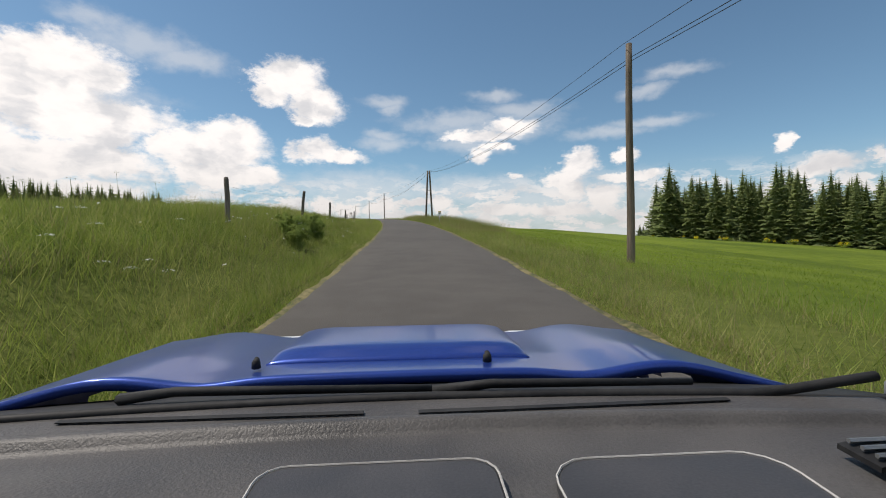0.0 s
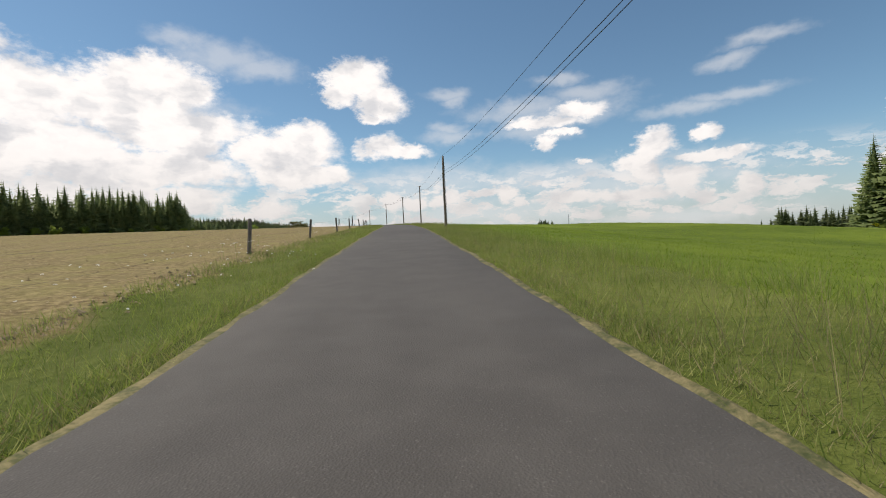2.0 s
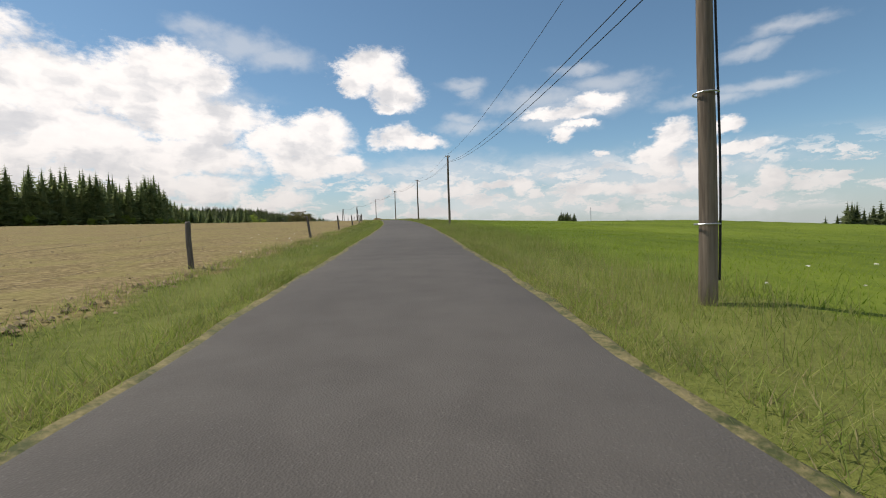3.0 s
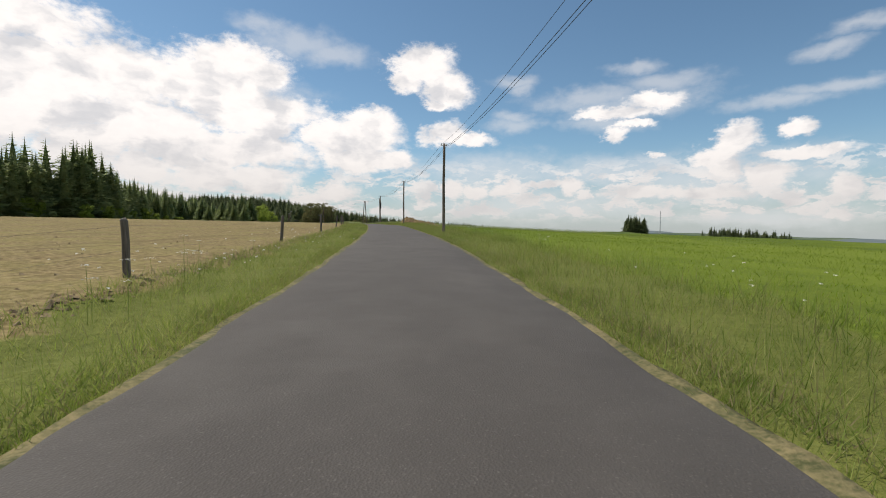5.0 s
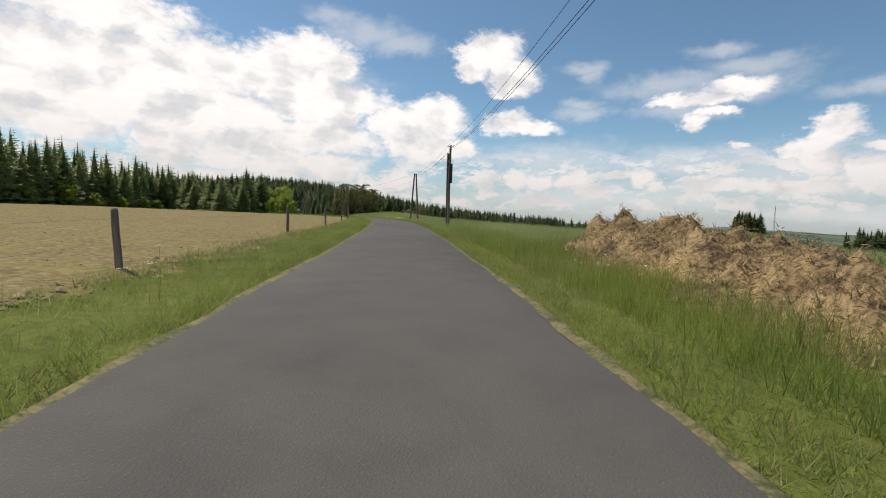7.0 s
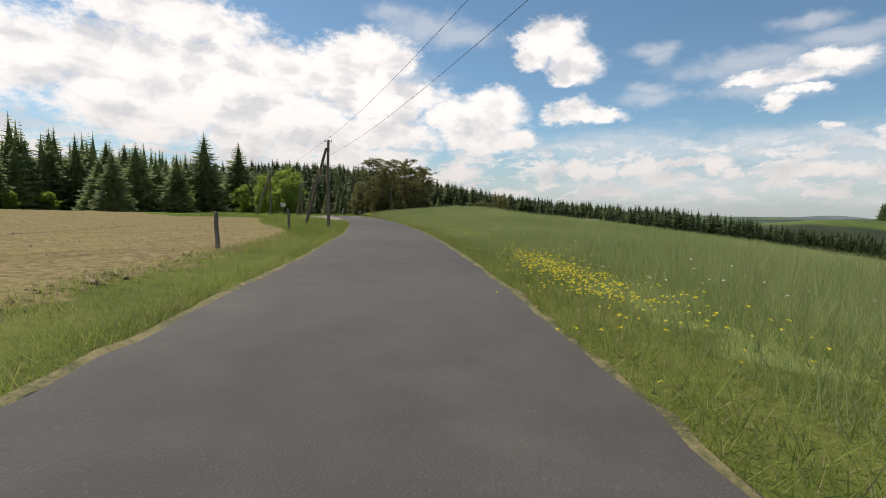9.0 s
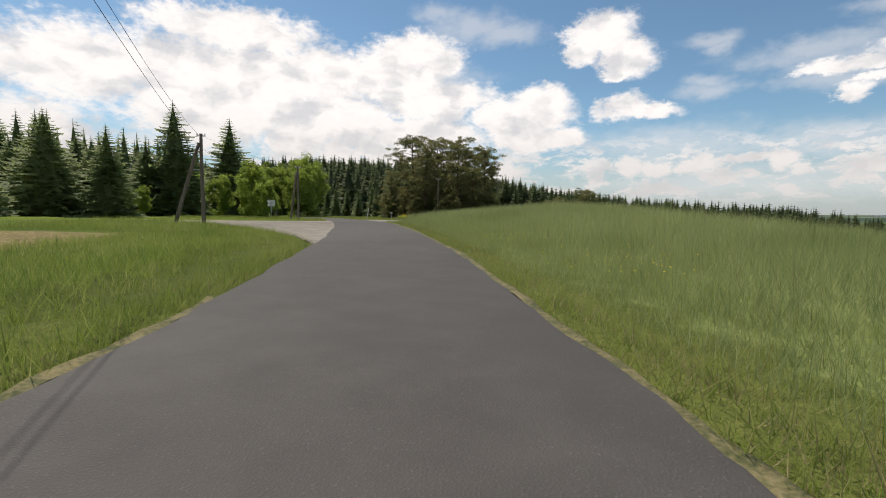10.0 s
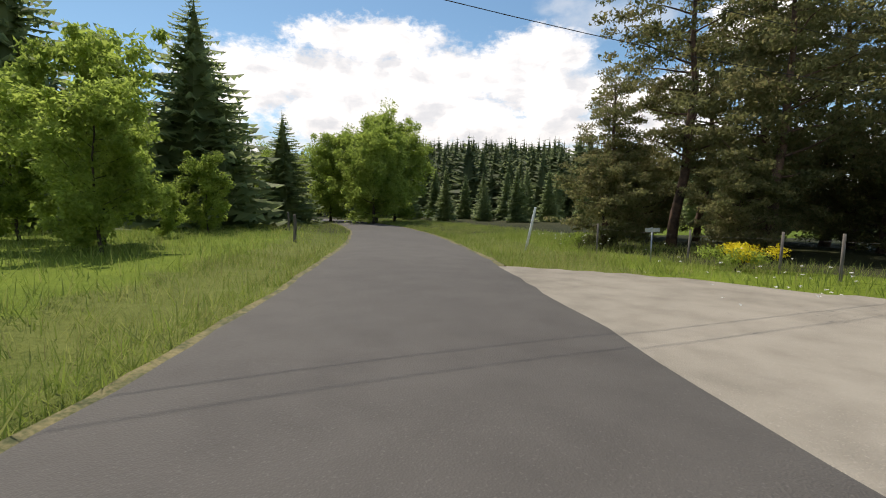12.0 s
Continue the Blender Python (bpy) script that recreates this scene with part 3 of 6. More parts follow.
def build_ground():
    def axis(lo, hi, step, reach):
        inner = np.arange(lo, hi + step, step)
        out, d = [], step
        v = 0.0
        while v < reach:
            d *= 1.16
            v += d
            out.append(v)
        out = np.array(out)
        return np.concatenate([lo - out[::-1], inner, inner[-1] + out])

    gx, gy = axis(-172, 24, 1.0, 4200), axis(-22, 352, 1.0, 4200)
    X, Y = np.meshgrid(gx, gy)
    x, y = X.ravel(), Y.ravel()
    z = height(x, y)
    s, l, _ = along(x, y)
    nx, ny = len(gx), len(gy)
    i = (np.arange(ny - 1)[:, None] * nx + np.arange(nx - 1)[None, :]).ravel()
    f = np.stack([i, i + 1, i + nx + 1, i + nx], 1)
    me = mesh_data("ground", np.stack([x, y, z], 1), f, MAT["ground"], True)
    w = half_width(s)
    edge = smooth_step(np.abs(l), 6.3, 4.9)
    masks = {
        "verge": np.where(l > 0, smooth_step(l, 5.4, 4.2), smooth_step(-l, 4.8, 3.9)),
        "soil": smooth_step(-l - 4.2 * smooth_step(s, 314, 332), 3.6, 4.4) * smooth_step(s, 34, 44) * smooth_step(-l, 175, 165) * smooth_step(s - 34 * smooth_step(-l, 14, 34), 342, 337) * smooth_step(pale_road(x, y), -1.5, -3.5) * (1 - in_wood(x, y)),
        "crop": smooth_step(l, 3.2, 3.9) * smooth_step(s, 255, 262) * smooth_step(s, 374, 370) * smooth_step(l, 90, 80) * smooth_step(y - 325.1 - x - 139.9, 1.0, -1.0),
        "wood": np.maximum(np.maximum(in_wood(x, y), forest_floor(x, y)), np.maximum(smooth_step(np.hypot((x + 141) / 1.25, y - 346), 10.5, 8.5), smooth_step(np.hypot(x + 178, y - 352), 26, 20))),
        "far": smooth_step(np.hypot(x + 70, y - 180), 420, 900),
    }
    for key, values in masks.items():
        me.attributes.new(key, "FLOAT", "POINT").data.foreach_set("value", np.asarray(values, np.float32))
    ob = new("ground", me)
    tagged(ob, "green meadows and a dry drilled field on rolling land", "ground", kind="structure")


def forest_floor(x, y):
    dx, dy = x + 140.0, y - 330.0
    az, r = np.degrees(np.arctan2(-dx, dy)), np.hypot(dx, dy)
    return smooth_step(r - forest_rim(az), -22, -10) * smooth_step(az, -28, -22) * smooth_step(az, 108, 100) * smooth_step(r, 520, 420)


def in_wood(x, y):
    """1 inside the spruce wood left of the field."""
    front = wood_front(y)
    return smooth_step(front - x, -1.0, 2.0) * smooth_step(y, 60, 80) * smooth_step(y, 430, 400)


WOOD_FRONT = [(60, -205), (150, -185), (215, -156), (250, -150), (268, -163), (290, -176), (310, -187), (330, -192), (350, -205), (430, -240)]


def wood_front(y):
    return np.interp(y, *zip(*WOOD_FRONT))


build_ground()


def build_road():
    s = np.arange(LINE_S[0] + 1, LINE_S[-1] - 1, 0.5)
    rng = np.random.default_rng(3)
    wl = half_width(s) + rng.normal(0, 0.018, len(s))
    wr = half_width(s + 40) + rng.normal(0, 0.018, len(s))
    rows = []
    for k, share in enumerate((-1.0, -0.93, -0.5, 0.0, 0.5, 0.93, 1.0)):
        l = np.where(share < 0, share * wl, share * wr)
        x, y = at_road(s, l)
        _, _, z = along(x, y)
        crown = 0.02 * (1 - share * share) + (0.0 if abs(share) < 1 else -0.05)
        rows.append(np.stack([x, y, z + crown], 1))
    v = np.stack(rows, 1).reshape(-1, 3)
    n = len(rows)
    i = (np.arange(len(s) - 1)[:, None] * n + np.arange(n - 1)[None, :]).ravel()
    f = np.stack([i, i + 1, i + n + 1, i + n], 1)
    ob = part("road", (v, f), MAT["asphalt"], smooth=True)
    tagged(ob, "narrow grey asphalt country road without markings", "road", kind="structure")


build_road()


def build_pale_road():
    gx, gy = np.arange(-171, -108, 0.3), np.arange(294, 360, 0.3)
    X, Y = np.meshgrid(gx, gy)
    x, y = X.ravel(), Y.ravel()
    inside = pale_road(x, y)
    s, l, zr = along(x, y)
    off = np.abs(l) - half_width(s)
    z = np.where(off < 0.3, zr - 0.015, zr - 0.02)
    nx = len(gx)
    i = (np.arange(len(gy) - 1)[:, None] * nx + np.arange(nx - 1)[None, :]).ravel()
    f = np.stack([i, i + 1, i + nx + 1, i + nx], 1)
    f = f[(inside[f] > 0).any(1) & (off[f] > -1.3).all(1)]
    used, inv = np.unique(f, return_inverse=True)
    px, py, pz, pin = x[used], y[used], z[used], inside[used]
    # the rim is drawn in to the lane's true edge and bent down into the ground
    e = 0.05
    gx_, gy_ = (pale_road(px + e, py) - pale_road(px - e, py)) / (2 * e), (pale_road(px, py + e) - pale_road(px, py - e)) / (2 * e)
    rim = pin <= 0
    px, py = px - np.where(rim, gx_ * pin, 0), py - np.where(rim, gy_ * pin, 0)
    pz = pz - np.where(rim, 0.10, 0)
    v = np.stack([px, py, pz], 1)
    ob = part("side_road", (v, inv.reshape(f.shape)), MAT["pale_asphalt"], smooth=True)
    tagged(ob, "pale worn asphalt side road crossing the country road", "road", kind="structure")


build_pale_road()


def build_shoulders():
    """Crumbled gravel and dry straw-coloured soil along both edges of the road."""
    rng = np.random.default_rng(4)
    s = np.arange(-20, LINE_S[-1] - 4, 0.4)
    for side in (-1, 1):
        w = half_width(s) + 0.01
        out = 0.13 + 0.10 * np.sin(s * 0.7 + side) * np.sin(s * 0.23) + rng.normal(0, 0.06, len(s))
        out = np.maximum(out, 0.04) * (1.1 if side > 0 else 0.6)
        if side > 0:
            out = out * (1 + 1.8 * smooth_step(s, 336, 348) * smooth_step(s, 360, 356))
        rows = []
        for u in (-0.12, 0.0, 0.4, 1.0):
            x, y = at_road(s, side * (w + out * u if u >= 0 else w - 0.12))
            _, _, z = along(x, y)
            lift = {-0.12: -0.03, 0.0: -0.006, 0.4: -0.035, 1.0: -0.16}[u]
            rows.append(np.stack([x, y, z + lift + rng.normal(0, 0.012, len(s))], 1))
        v = np.stack(rows, 1).reshape(-1, 3)
        i = (np.arange(len(s) - 1)[:, None] * 4 + np.arange(3)[None, :]).ravel()
        f = np.stack([i, i + 1, i + 5, i + 4], 1)
        if side < 0:
            f = f[:, ::-1]
        mid = v[f].mean(1)
        f = f[(pale_road(mid[:, 0], mid[:, 1]) < 0.1) & ((side > 0) | (np.abs(along(mid[:, 0], mid[:, 1])[0] - 342) > 15))]
        ob = part("road_shoulder", (v, f), MAT["shoulder"], smooth=True)
        tagged(ob, "crumbling gravelly road edge with dry straw", "road edge", kind="structure")


build_shoulders()


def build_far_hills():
    """Hills across the valley; the blue-green haze of distance is in their colour."""
    az = np.radians(np.linspace(-85, 20, 140))
    rows = []
    for dist, low, high, ph in ((2300, -60, -34, 0.3), (2700, -60, -8, 1.2), (3600, -50, 24, 2.1), (3900, -60, 0, 0.0)):
        top = low + (high - low) * (0.45 + 0.28 * np.sin(az * 7 + ph) + 0.18 * np.sin(az * 17 + 2 * ph) + 0.09 * np.sin(az * 41 + ph))
        rows.append(np.stack([-60 - dist * np.sin(az), 180 + dist * np.cos(az), top], 1))
    v = np.stack(rows, 1).reshape(-1, 3)
    i = (np.arange(len(az) - 1)[:, None] * 4 + np.arange(3)[None, :]).ravel()
    f = np.stack([i, i + 1, i + 5, i + 4], 1)
    ob = part("haze_tinted_hills", (v, f), MAT["haze_tinted_hills"], smooth=True)
    tagged(ob, "wooded hills across the valley, blue-green haze put into their colour", "hills", kind="structure")


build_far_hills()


# ---- trees ----
def spruce_mesh(tall, wide, whorls, arms, sprays, seed):
    """Crown of drooping needle boughs as many small triangles, ragged and narrowing to a spike."""
    rng = np.random.default_rng(seed)
    tri = []
    lean = rng.normal(0, 0.01, 2)
    for k in range(whorls):
        u = (k + rng.uniform(-0.3, 0.3)) / whorls
        z0 = tall * (0.06 + 0.93 * u)
        reach = wide * (1 - u) ** 0.85 * rng.uniform(0.82, 1.12) + 0.10
        n = max(3, int(arms * (0.45 + 0.55 * (1 - u))))
        turn = rng.uniform(0, 6.28)
        for j in range(n):
            if rng.random() < 0.07:
                continue
            a = turn + 6.283 * j / n + rng.normal(0, 0.22)
            r = reach * rng.uniform(0.62, 1.18)
            out = np.array([math.cos(a), math.sin(a), 0])
            cross = np.array([-out[1], out[0], 0])
            base = np.array([lean[0] * z0, lean[1] * z0, z0 + rng.normal(0, 0.03 * tall / 12)])
            drop = rng.uniform(0.22, 0.45) * (1.1 - 0.9 * u)
            for q in range(sprays):
                t0, t1 = q / sprays, (q + 1.35) / sprays
                mid0 = base + out * r * t0 + np.array([0, 0, -drop * r * (t0 ** 1.2) + 0.12 * r * t0 ** 3])
                mid1 = base + out * r * t1 + np.array([0, 0, -drop * r * (t1 ** 1.2) + 0.12 * r * t1 ** 3])
                half = r * (0.40 if sprays < 3 else 0.32 if sprays < 6 else 0.20) * (1.05 - 0.65 * t0) * rng.uniform(0.7, 1.3)
                sag = np.array([0, 0, -half * rng.uniform(0.35, 0.9)])
                tri += [mid0 - out * 0.02, mid1, mid0 + cross * half + sag + out * half * 0.5]
                tri += [mid0 - out * 0.02, mid0 - cross * half + sag + out * half * 0.5, mid1]
    # dark inner cone, so that a crown is not seen through
    ring = [np.array([math.cos(a) * wide * 0.5, math.sin(a) * wide * 0.5, tall * 0.07]) for a in np.linspace(0, 6.283, 8)]
    for j in range(7):
        tri += [ring[j], ring[j + 1], np.array([0, 0, tall * 0.95])]
    top = tall
    for j in range(4):
        a = 1.57 * j
        tri += [np.array([0, 0, top * 1.01]), np.array([math.cos(a) * 0.05, math.sin(a) * 0.05, top * 0.93]), np.array([math.cos(a + 1.57) * 0.05, math.sin(a + 1.57) * 0.05, top * 0.93])]
    v = np.array(tri)
    around = unit(np.column_stack([v[:, :2], np.zeros(len(v))]))
    n = unit(around * 0.6 + np.array([0, 0, 0.95]) + np.repeat(rng.normal(0, 0.25, (len(v) // 3, 3)), 3, 0))
    return v, np.arange(len(v)).reshape(-1, 3), n


def clump(rng, at, size, count, leaf, flat=0.75):
    """A cloud of small leaf triangles round a place."""
    d = rng.normal(0, 1, (count, 3))
    d /= np.linalg.norm(d, axis=1)[:, None]
    d *= (rng.random(count) ** 0.45)[:, None]
    c = np.asarray(at) + d * size * np.array([1, 1, flat])
    a, b = rng.normal(0, 1, (count, 3)), rng.normal(0, 1, (count, 3))
    a = a / np.linalg.norm(a, axis=1)[:, None] * leaf * rng.uniform(0.6, 1.4, (count, 1))
    b = b / np.linalg.norm(b, axis=1)[:, None] * leaf * rng.uniform(0.6, 1.4, (count, 1))
    v = np.stack([c - a * 0.5, c + a * 0.5, c + b], 1).reshape(-1, 3)
    n = unit(d * 0.8 + np.array([0, 0, 0.6]) + rng.normal(0, 0.35, (count, 3)))
    return v, np.arange(len(v)).reshape(-1, 3), np.repeat(n, 3, 0)


def branching(rng, tall, bare, spread, limbs, thick, bend=0.5, sides=7):
    """Trunk with limbs: the tube pieces and the places of the limb ends."""
    wob = np.cumsum(rng.normal(0, 0.012 * tall, (8, 2)), axis=0)
    zs = np.linspace(-0.3, tall * 0.95, 8)
    spine = np.column_stack([wob[:, 0] - wob[0, 0], wob[:, 1] - wob[0, 1], zs])
    pieces = [tube(spine, np.linspace(thick, thick * 0.22, 8), sides)]
    ends = []
    for k in range(limbs):
        u = bare + (1 - bare) * (k + rng.random()) / limbs
        z0 = tall * 0.95 * u
        start = np.array([np.interp(z0, zs, spine[:, 0]), np.interp(z0, zs, spine[:, 1]), z0])
        a = k * 2.4 + rng.normal(0, 0.4)
        r = spread * rng.uniform(0.55, 1.1) * math.sin(math.pi * min(0.98, 0.18 + 0.8 * (u - bare) / (1 - bare) * 0.95)) ** 0.7
        out = np.array([math.cos(a), math.sin(a), rng.uniform(0.05, bend)])
        p = np.array([start + out * r * t + np.array([0, 0, 0.12 * r * t * t]) + rng.normal(0, 0.04 * r, 3) * t for t in np.linspace(0, 1, 5)])
        pieces.append(tube(p, np.linspace(thick * 0.30, thick * 0.06, 5) * (1.1 - 0.6 * u), 5, False))
        ends += [p[2], p[3], p[4]]
    ends.append(spine[-1])
    return joined(*pieces), ends


def pine_meshes(tall, seed, bare=0.26, spread=2.0, clumps=1.0, leaf=0.10):
    """Bare trunk and limbs with flat layered pads of needles at the limbs' ends."""
    rng = np.random.default_rng(seed)
    wood, ends = branching(rng, tall, bare, spread, 24, 0.17, 0.35)
    pieces = []
    for e in ends:
        for _ in range(3):
            at = e + rng.normal(0, 0.46, 3) * np.array([1, 1, 0.42])
            size = rng.uniform(0.24, 0.58)
            pieces.append(clump(rng, at, size, int(215 * size * clumps), leaf, 0.38))
    return wood, joined(*pieces)


def broad_meshes(tall, spread, seed, bare=0.2, count=150, leaf=0.16, limbs=20, thick=0.16):
    rng = np.random.default_rng(seed)
    wood, ends = branching(rng, tall, bare, spread, limbs, thick, 0.9)
    pieces = []
    for e in ends:
        for _ in range(3):
            at = e + rng.normal(0, 0.16 * spread, 3)
            size = rng.uniform(0.10, 0.30) * spread
            pieces.append(clump(rng, at, size, count, leaf, 0.85))
    return wood, joined(*pieces)


def tree_kind(name, label, category, wood, crown, bark, leaves, group=""):
    root = thing(name, label, category, group=group)
    part("trunk", wood, bark, root, smooth=True)
    part("crown", crown, leaves, root)
    return root


def on_ground(x, y, turn=0.0, scale=1.0, sink=0.05):
    z = float(height(x, y)[0]) - sink
    return Matrix.Translation((x, y, z)) @ Matrix.Rotation(turn, 4, "Z") @ Matrix.Scale(scale, 4)


def plant(kinds, places, seed, lo=0.8, hi=1.15):
    """Copies of the kinds at the places; the kinds themselves take the first ones."""
    rng = np.random.default_rng(seed)
    fresh = list(kinds)
    for n, (x, y, *size) in enumerate(places):
        k = size[0] if size else 1.0
        m = on_ground(x, y, rng.uniform(0, 6.28), k * rng.uniform(lo, hi))
        if n < len(fresh):
            fresh[n].matrix_world = m
        else:
            ob = kinds[n % len(kinds)]
            made = copy_thing(ob, m)
            made.matrix_basis = m


def straight_trunk(tall, thick):
    return tube([(0, 0, -0.4), (0, 0, tall * 0.4), (0, 0, tall * 0.9)], [thick, thick * 0.7, thick * 0.15], 7)


def build_trees():
    near = [tree_kind("spruce_tree", "dark green spruce with drooping boughs at the wood's edge", "tree",
                      straight_trunk(10, 0.16), spruce_mesh(10, 3.4 + 0.35 * k, 50, 17, 7, 10 + k), MAT["bark"], MAT["spruce"], "spruces by the crossing") for k in range(3)]
    firs = [(-167.1, 322.7, 1.33), (-169.3, 330.8, 1.38), (-161.9, 309.5, 1.0), (-158.2, 313.0, 0.9), (-166.0, 314.2, 0.78), (-168.0, 320.0, 0.9), (-178.7, 313.1, 1.1), (-181.0, 317.0, 1.0),
            (-196.9, 312.1, 1.5), (-155.0, 303.5, 0.8), (-173.5, 326.5, 0.9), (-176.0, 333.5, 1.0), (-172.8, 337.0, 0.8), (-165.5, 309.8, 0.95), (-171.5, 309.0, 0.85), (-185.0, 326.0, 1.1)]
    plant(near, firs, 5, 0.94, 1.06)
    # the wood behind the field
    mid = [tree_kind("spruce_tree", "tall dark spruce in the wood behind the field", "tree",
                     straight_trunk(14, 0.2), spruce_mesh(14, 3.0 + 0.3 * k, 40, 13, 4, 30 + k), MAT["bark"], MAT["spruce"], "spruce wood behind the field") for k in range(4)]
    rng = np.random.default_rng(8)
    spots, behind = [], []
    for y in np.arange(100, 345, 2.5):
        for row in range(5):
            x = wood_front(y) - 1.5 - row * 2.8 + rng.normal(0, 0.8)
            tall = float(np.interp(y, [225, 285], [1.28, 0.82])) * rng.uniform(0.75, 1.15)
            (spots if row == 0 else behind).append((x, y + rng.normal(0, 0.8), tall))
    plant(mid, spots, 9, 0.9, 1.1)
    behind = np.array(behind)
    for tall, some in ((17.0, behind[behind[:, 1] < 256]), (12.5, behind[behind[:, 1] >= 256])):
        ob = part("spruce_wood", low_trees(some[:, :2], int(tall), tall, tall * 0.23, 30, 2), MAT["spruce"])
        tagged(ob, "dense dark spruce wood behind the front row", "forest", kind="stuff")
    # single trees in front of the forest beyond the crossing
    spots = []
    for k in range(26):
        az = radians(18 + 44 * (k % 13) / 13 + rng.normal(0, 1.0))
        r = (50 if k < 13 else 58) + rng.uniform(-5, 5)
        x, y = -140 - r * math.sin(az), 330 + r * math.cos(az)
        if abs(along(x, y)[1][0]) > 8 and math.hypot(x + 177, y - 347) > 11:
            spots.append((x, y, rng.uniform(0.32, 0.56)))
    for x, y, k in spots:
        made = copy_thing(mid[int(k * 1000) % 4], on_ground(x, y, k * 40, k))
        made.matrix_basis = on_ground(x, y, k * 40, k)
        tagged(made, "young dark spruce in front of the forest beyond the crossing", "tree", "spruces in front of the forest")
    # the dense stand below the meadow
    stand = [tree_kind("spruce_tree", "tall spruce in a dense stand beyond the meadow", "tree",
                       straight_trunk(24, 0.3), spruce_mesh(24, 5.2 + 0.5 * k, 48, 14, 5, 50 + k), MAT["bark"], MAT["spruce"], "spruce stand beyond the meadow") for k in range(3)]
    spots = []
    for k in range(96):
        u, row = (k % 32) / 32, k // 32
        spots.append((104 + 62 * u + row * 5 + rng.normal(0, 1.4), 221 - 74 * u + row * 7 + rng.normal(0, 1.4), 1.22 - 0.14 * u + 0.1 * rng.normal()))
    plant(stand, spots, 11, 0.85, 1.12)
    # pines beside the crossing
    kinds = [tree_kind("pine_tree", "old pine with bare trunk and clumped crown beside the crossing", "tree", *pine_meshes(9.0, 70 + k), MAT["pine_bark"], MAT["pine"], "pines by the crossing") for k in range(3)]
    plant(kinds, [(-146.7, 341.5, 1.16), (-143.4, 340.6, 1.0), (-143.6, 347.5, 1.22), (-140.2, 343.6, 1.06), (-138.8, 347.0, 1.0), (-148.0, 339.8, 0.66), (-141.4, 349.0, 1.05), (-138.0, 342.6, 0.7), (-145.2, 345.2, 1.15), (-147.6, 345.8, 1.0)], 12, 0.97, 1.03)
    under = tree_kind("pine_tree", "low dense pine filling the edge of the group", "tree", *pine_meshes(4.2, 84, 0.05, 1.9, 1.2), MAT["pine_bark"], MAT["pine"], "low pines")
    plant([under], [(-147.8, 338.8, 0.7), (-144.6, 342.6, 0.8), (-137.2, 344.6, 0.8), (-141.6, 344.6, 0.9), (-139.4, 340.2, 0.6), (-149.2, 343.5, 0.85), (-146.0, 348.5, 0.9), (-142.5, 346.5, 0.9), (-139.5, 346.0, 0.8), (-144.0, 339.6, 0.55), (-150.6, 347.0, 0.8)], 15, 0.9, 1.1)
    lone = tree_kind("pine_tree", "lone wind-shaped pine on the field's rim", "tree", *pine_meshes(5.4, 81, 0.2, 2.8), MAT["pine_bark"], MAT["pine"])
    plant([lone], [(-135.6, 375.0)], 1, 1, 1)
    low = tree_kind("pine_tree", "low bushy pine behind the cereal field", "tree", *pine_meshes(3.6, 83, 0.12, 2.4), MAT["pine_bark"], MAT["pine"])
    plant([low], [(-138.8, 372.0)], 1, 1, 1)
    # broad-leaved trees
    big = tree_kind("broadleaf_tree", "large light green broad-leaved tree at the bend", "tree", *broad_meshes(8.6, 3.2, 90, 0.10, 130, 0.17, 30), MAT["bark"], MAT["leaf"], "leafy trees at the bend")
    plant([big], [(-177.3, 347.5, 1.04), (-173.6, 345.0, 0.86), (-182.0, 345.0, 0.9), (-186.5, 341.5, 0.8), (-181.0, 339.0, 0.62), (-190.0, 336.0, 0.75), (-179.5, 351.0, 1.0)], 13, 0.96, 1.06)
    young = tree_kind("broadleaf_tree", "young leafy tree on the grassy corner", "tree", *broad_meshes(5.4, 1.9, 95, 0.10, 120, 0.14, 16, 0.07), MAT["bark"], MAT["leaf"], "young trees on the corner")
    plant([young], [(-155.6, 325.6), (-158.2, 323.6, 0.7), (-159.5, 313.7, 0.45), (-163.0, 317.6, 0.5), (-161.8, 329.6, 0.55), (-158.6, 327.6, 0.34), (-152.6, 325.4, 0.62)], 14, 0.95, 1.1)


def build_bushes():
    """Light green bushes along the wood's foot, brambles on the bank."""
    rng = np.random.default_rng(17)
    kinds = [tree_kind("bush", "light green leafy bush at the foot of the spruce wood", "bush", *broad_meshes(3.4, 1.7, 120 + k, 0.04, 60, 0.22, 12, 0.05), MAT["bark"], MAT["leaf"], "bushes along the wood") for k in range(2)]
    spots = []
    for y in np.arange(176, 312, 6.2):
        spots.append((float(wood_front(y)) + 2.2 + rng.normal(0, 0.9), y + rng.normal(0, 1.6), rng.uniform(0.45, 1.25)))
    plant(kinds, spots, 18, 0.9, 1.1)
    bramble = tree_kind("bramble", "dense dark green bramble thicket on the grassy bank", "bush", *broad_meshes(1.15, 0.85, 131, 0.02, 130, 0.07, 14, 0.02), MAT["bark"], MAT["bramble"], "brambles on the bank")
    plant([bramble], [(*map(float, at_road(s_, l_)), k) for s_, l_, k in ((12.6, -3.5, 0.42), (13.8, -3.9, 0.5), (15.4, -3.6, 0.5), (17.6, -4.0, 0.36))], 19, 0.9, 1.1)


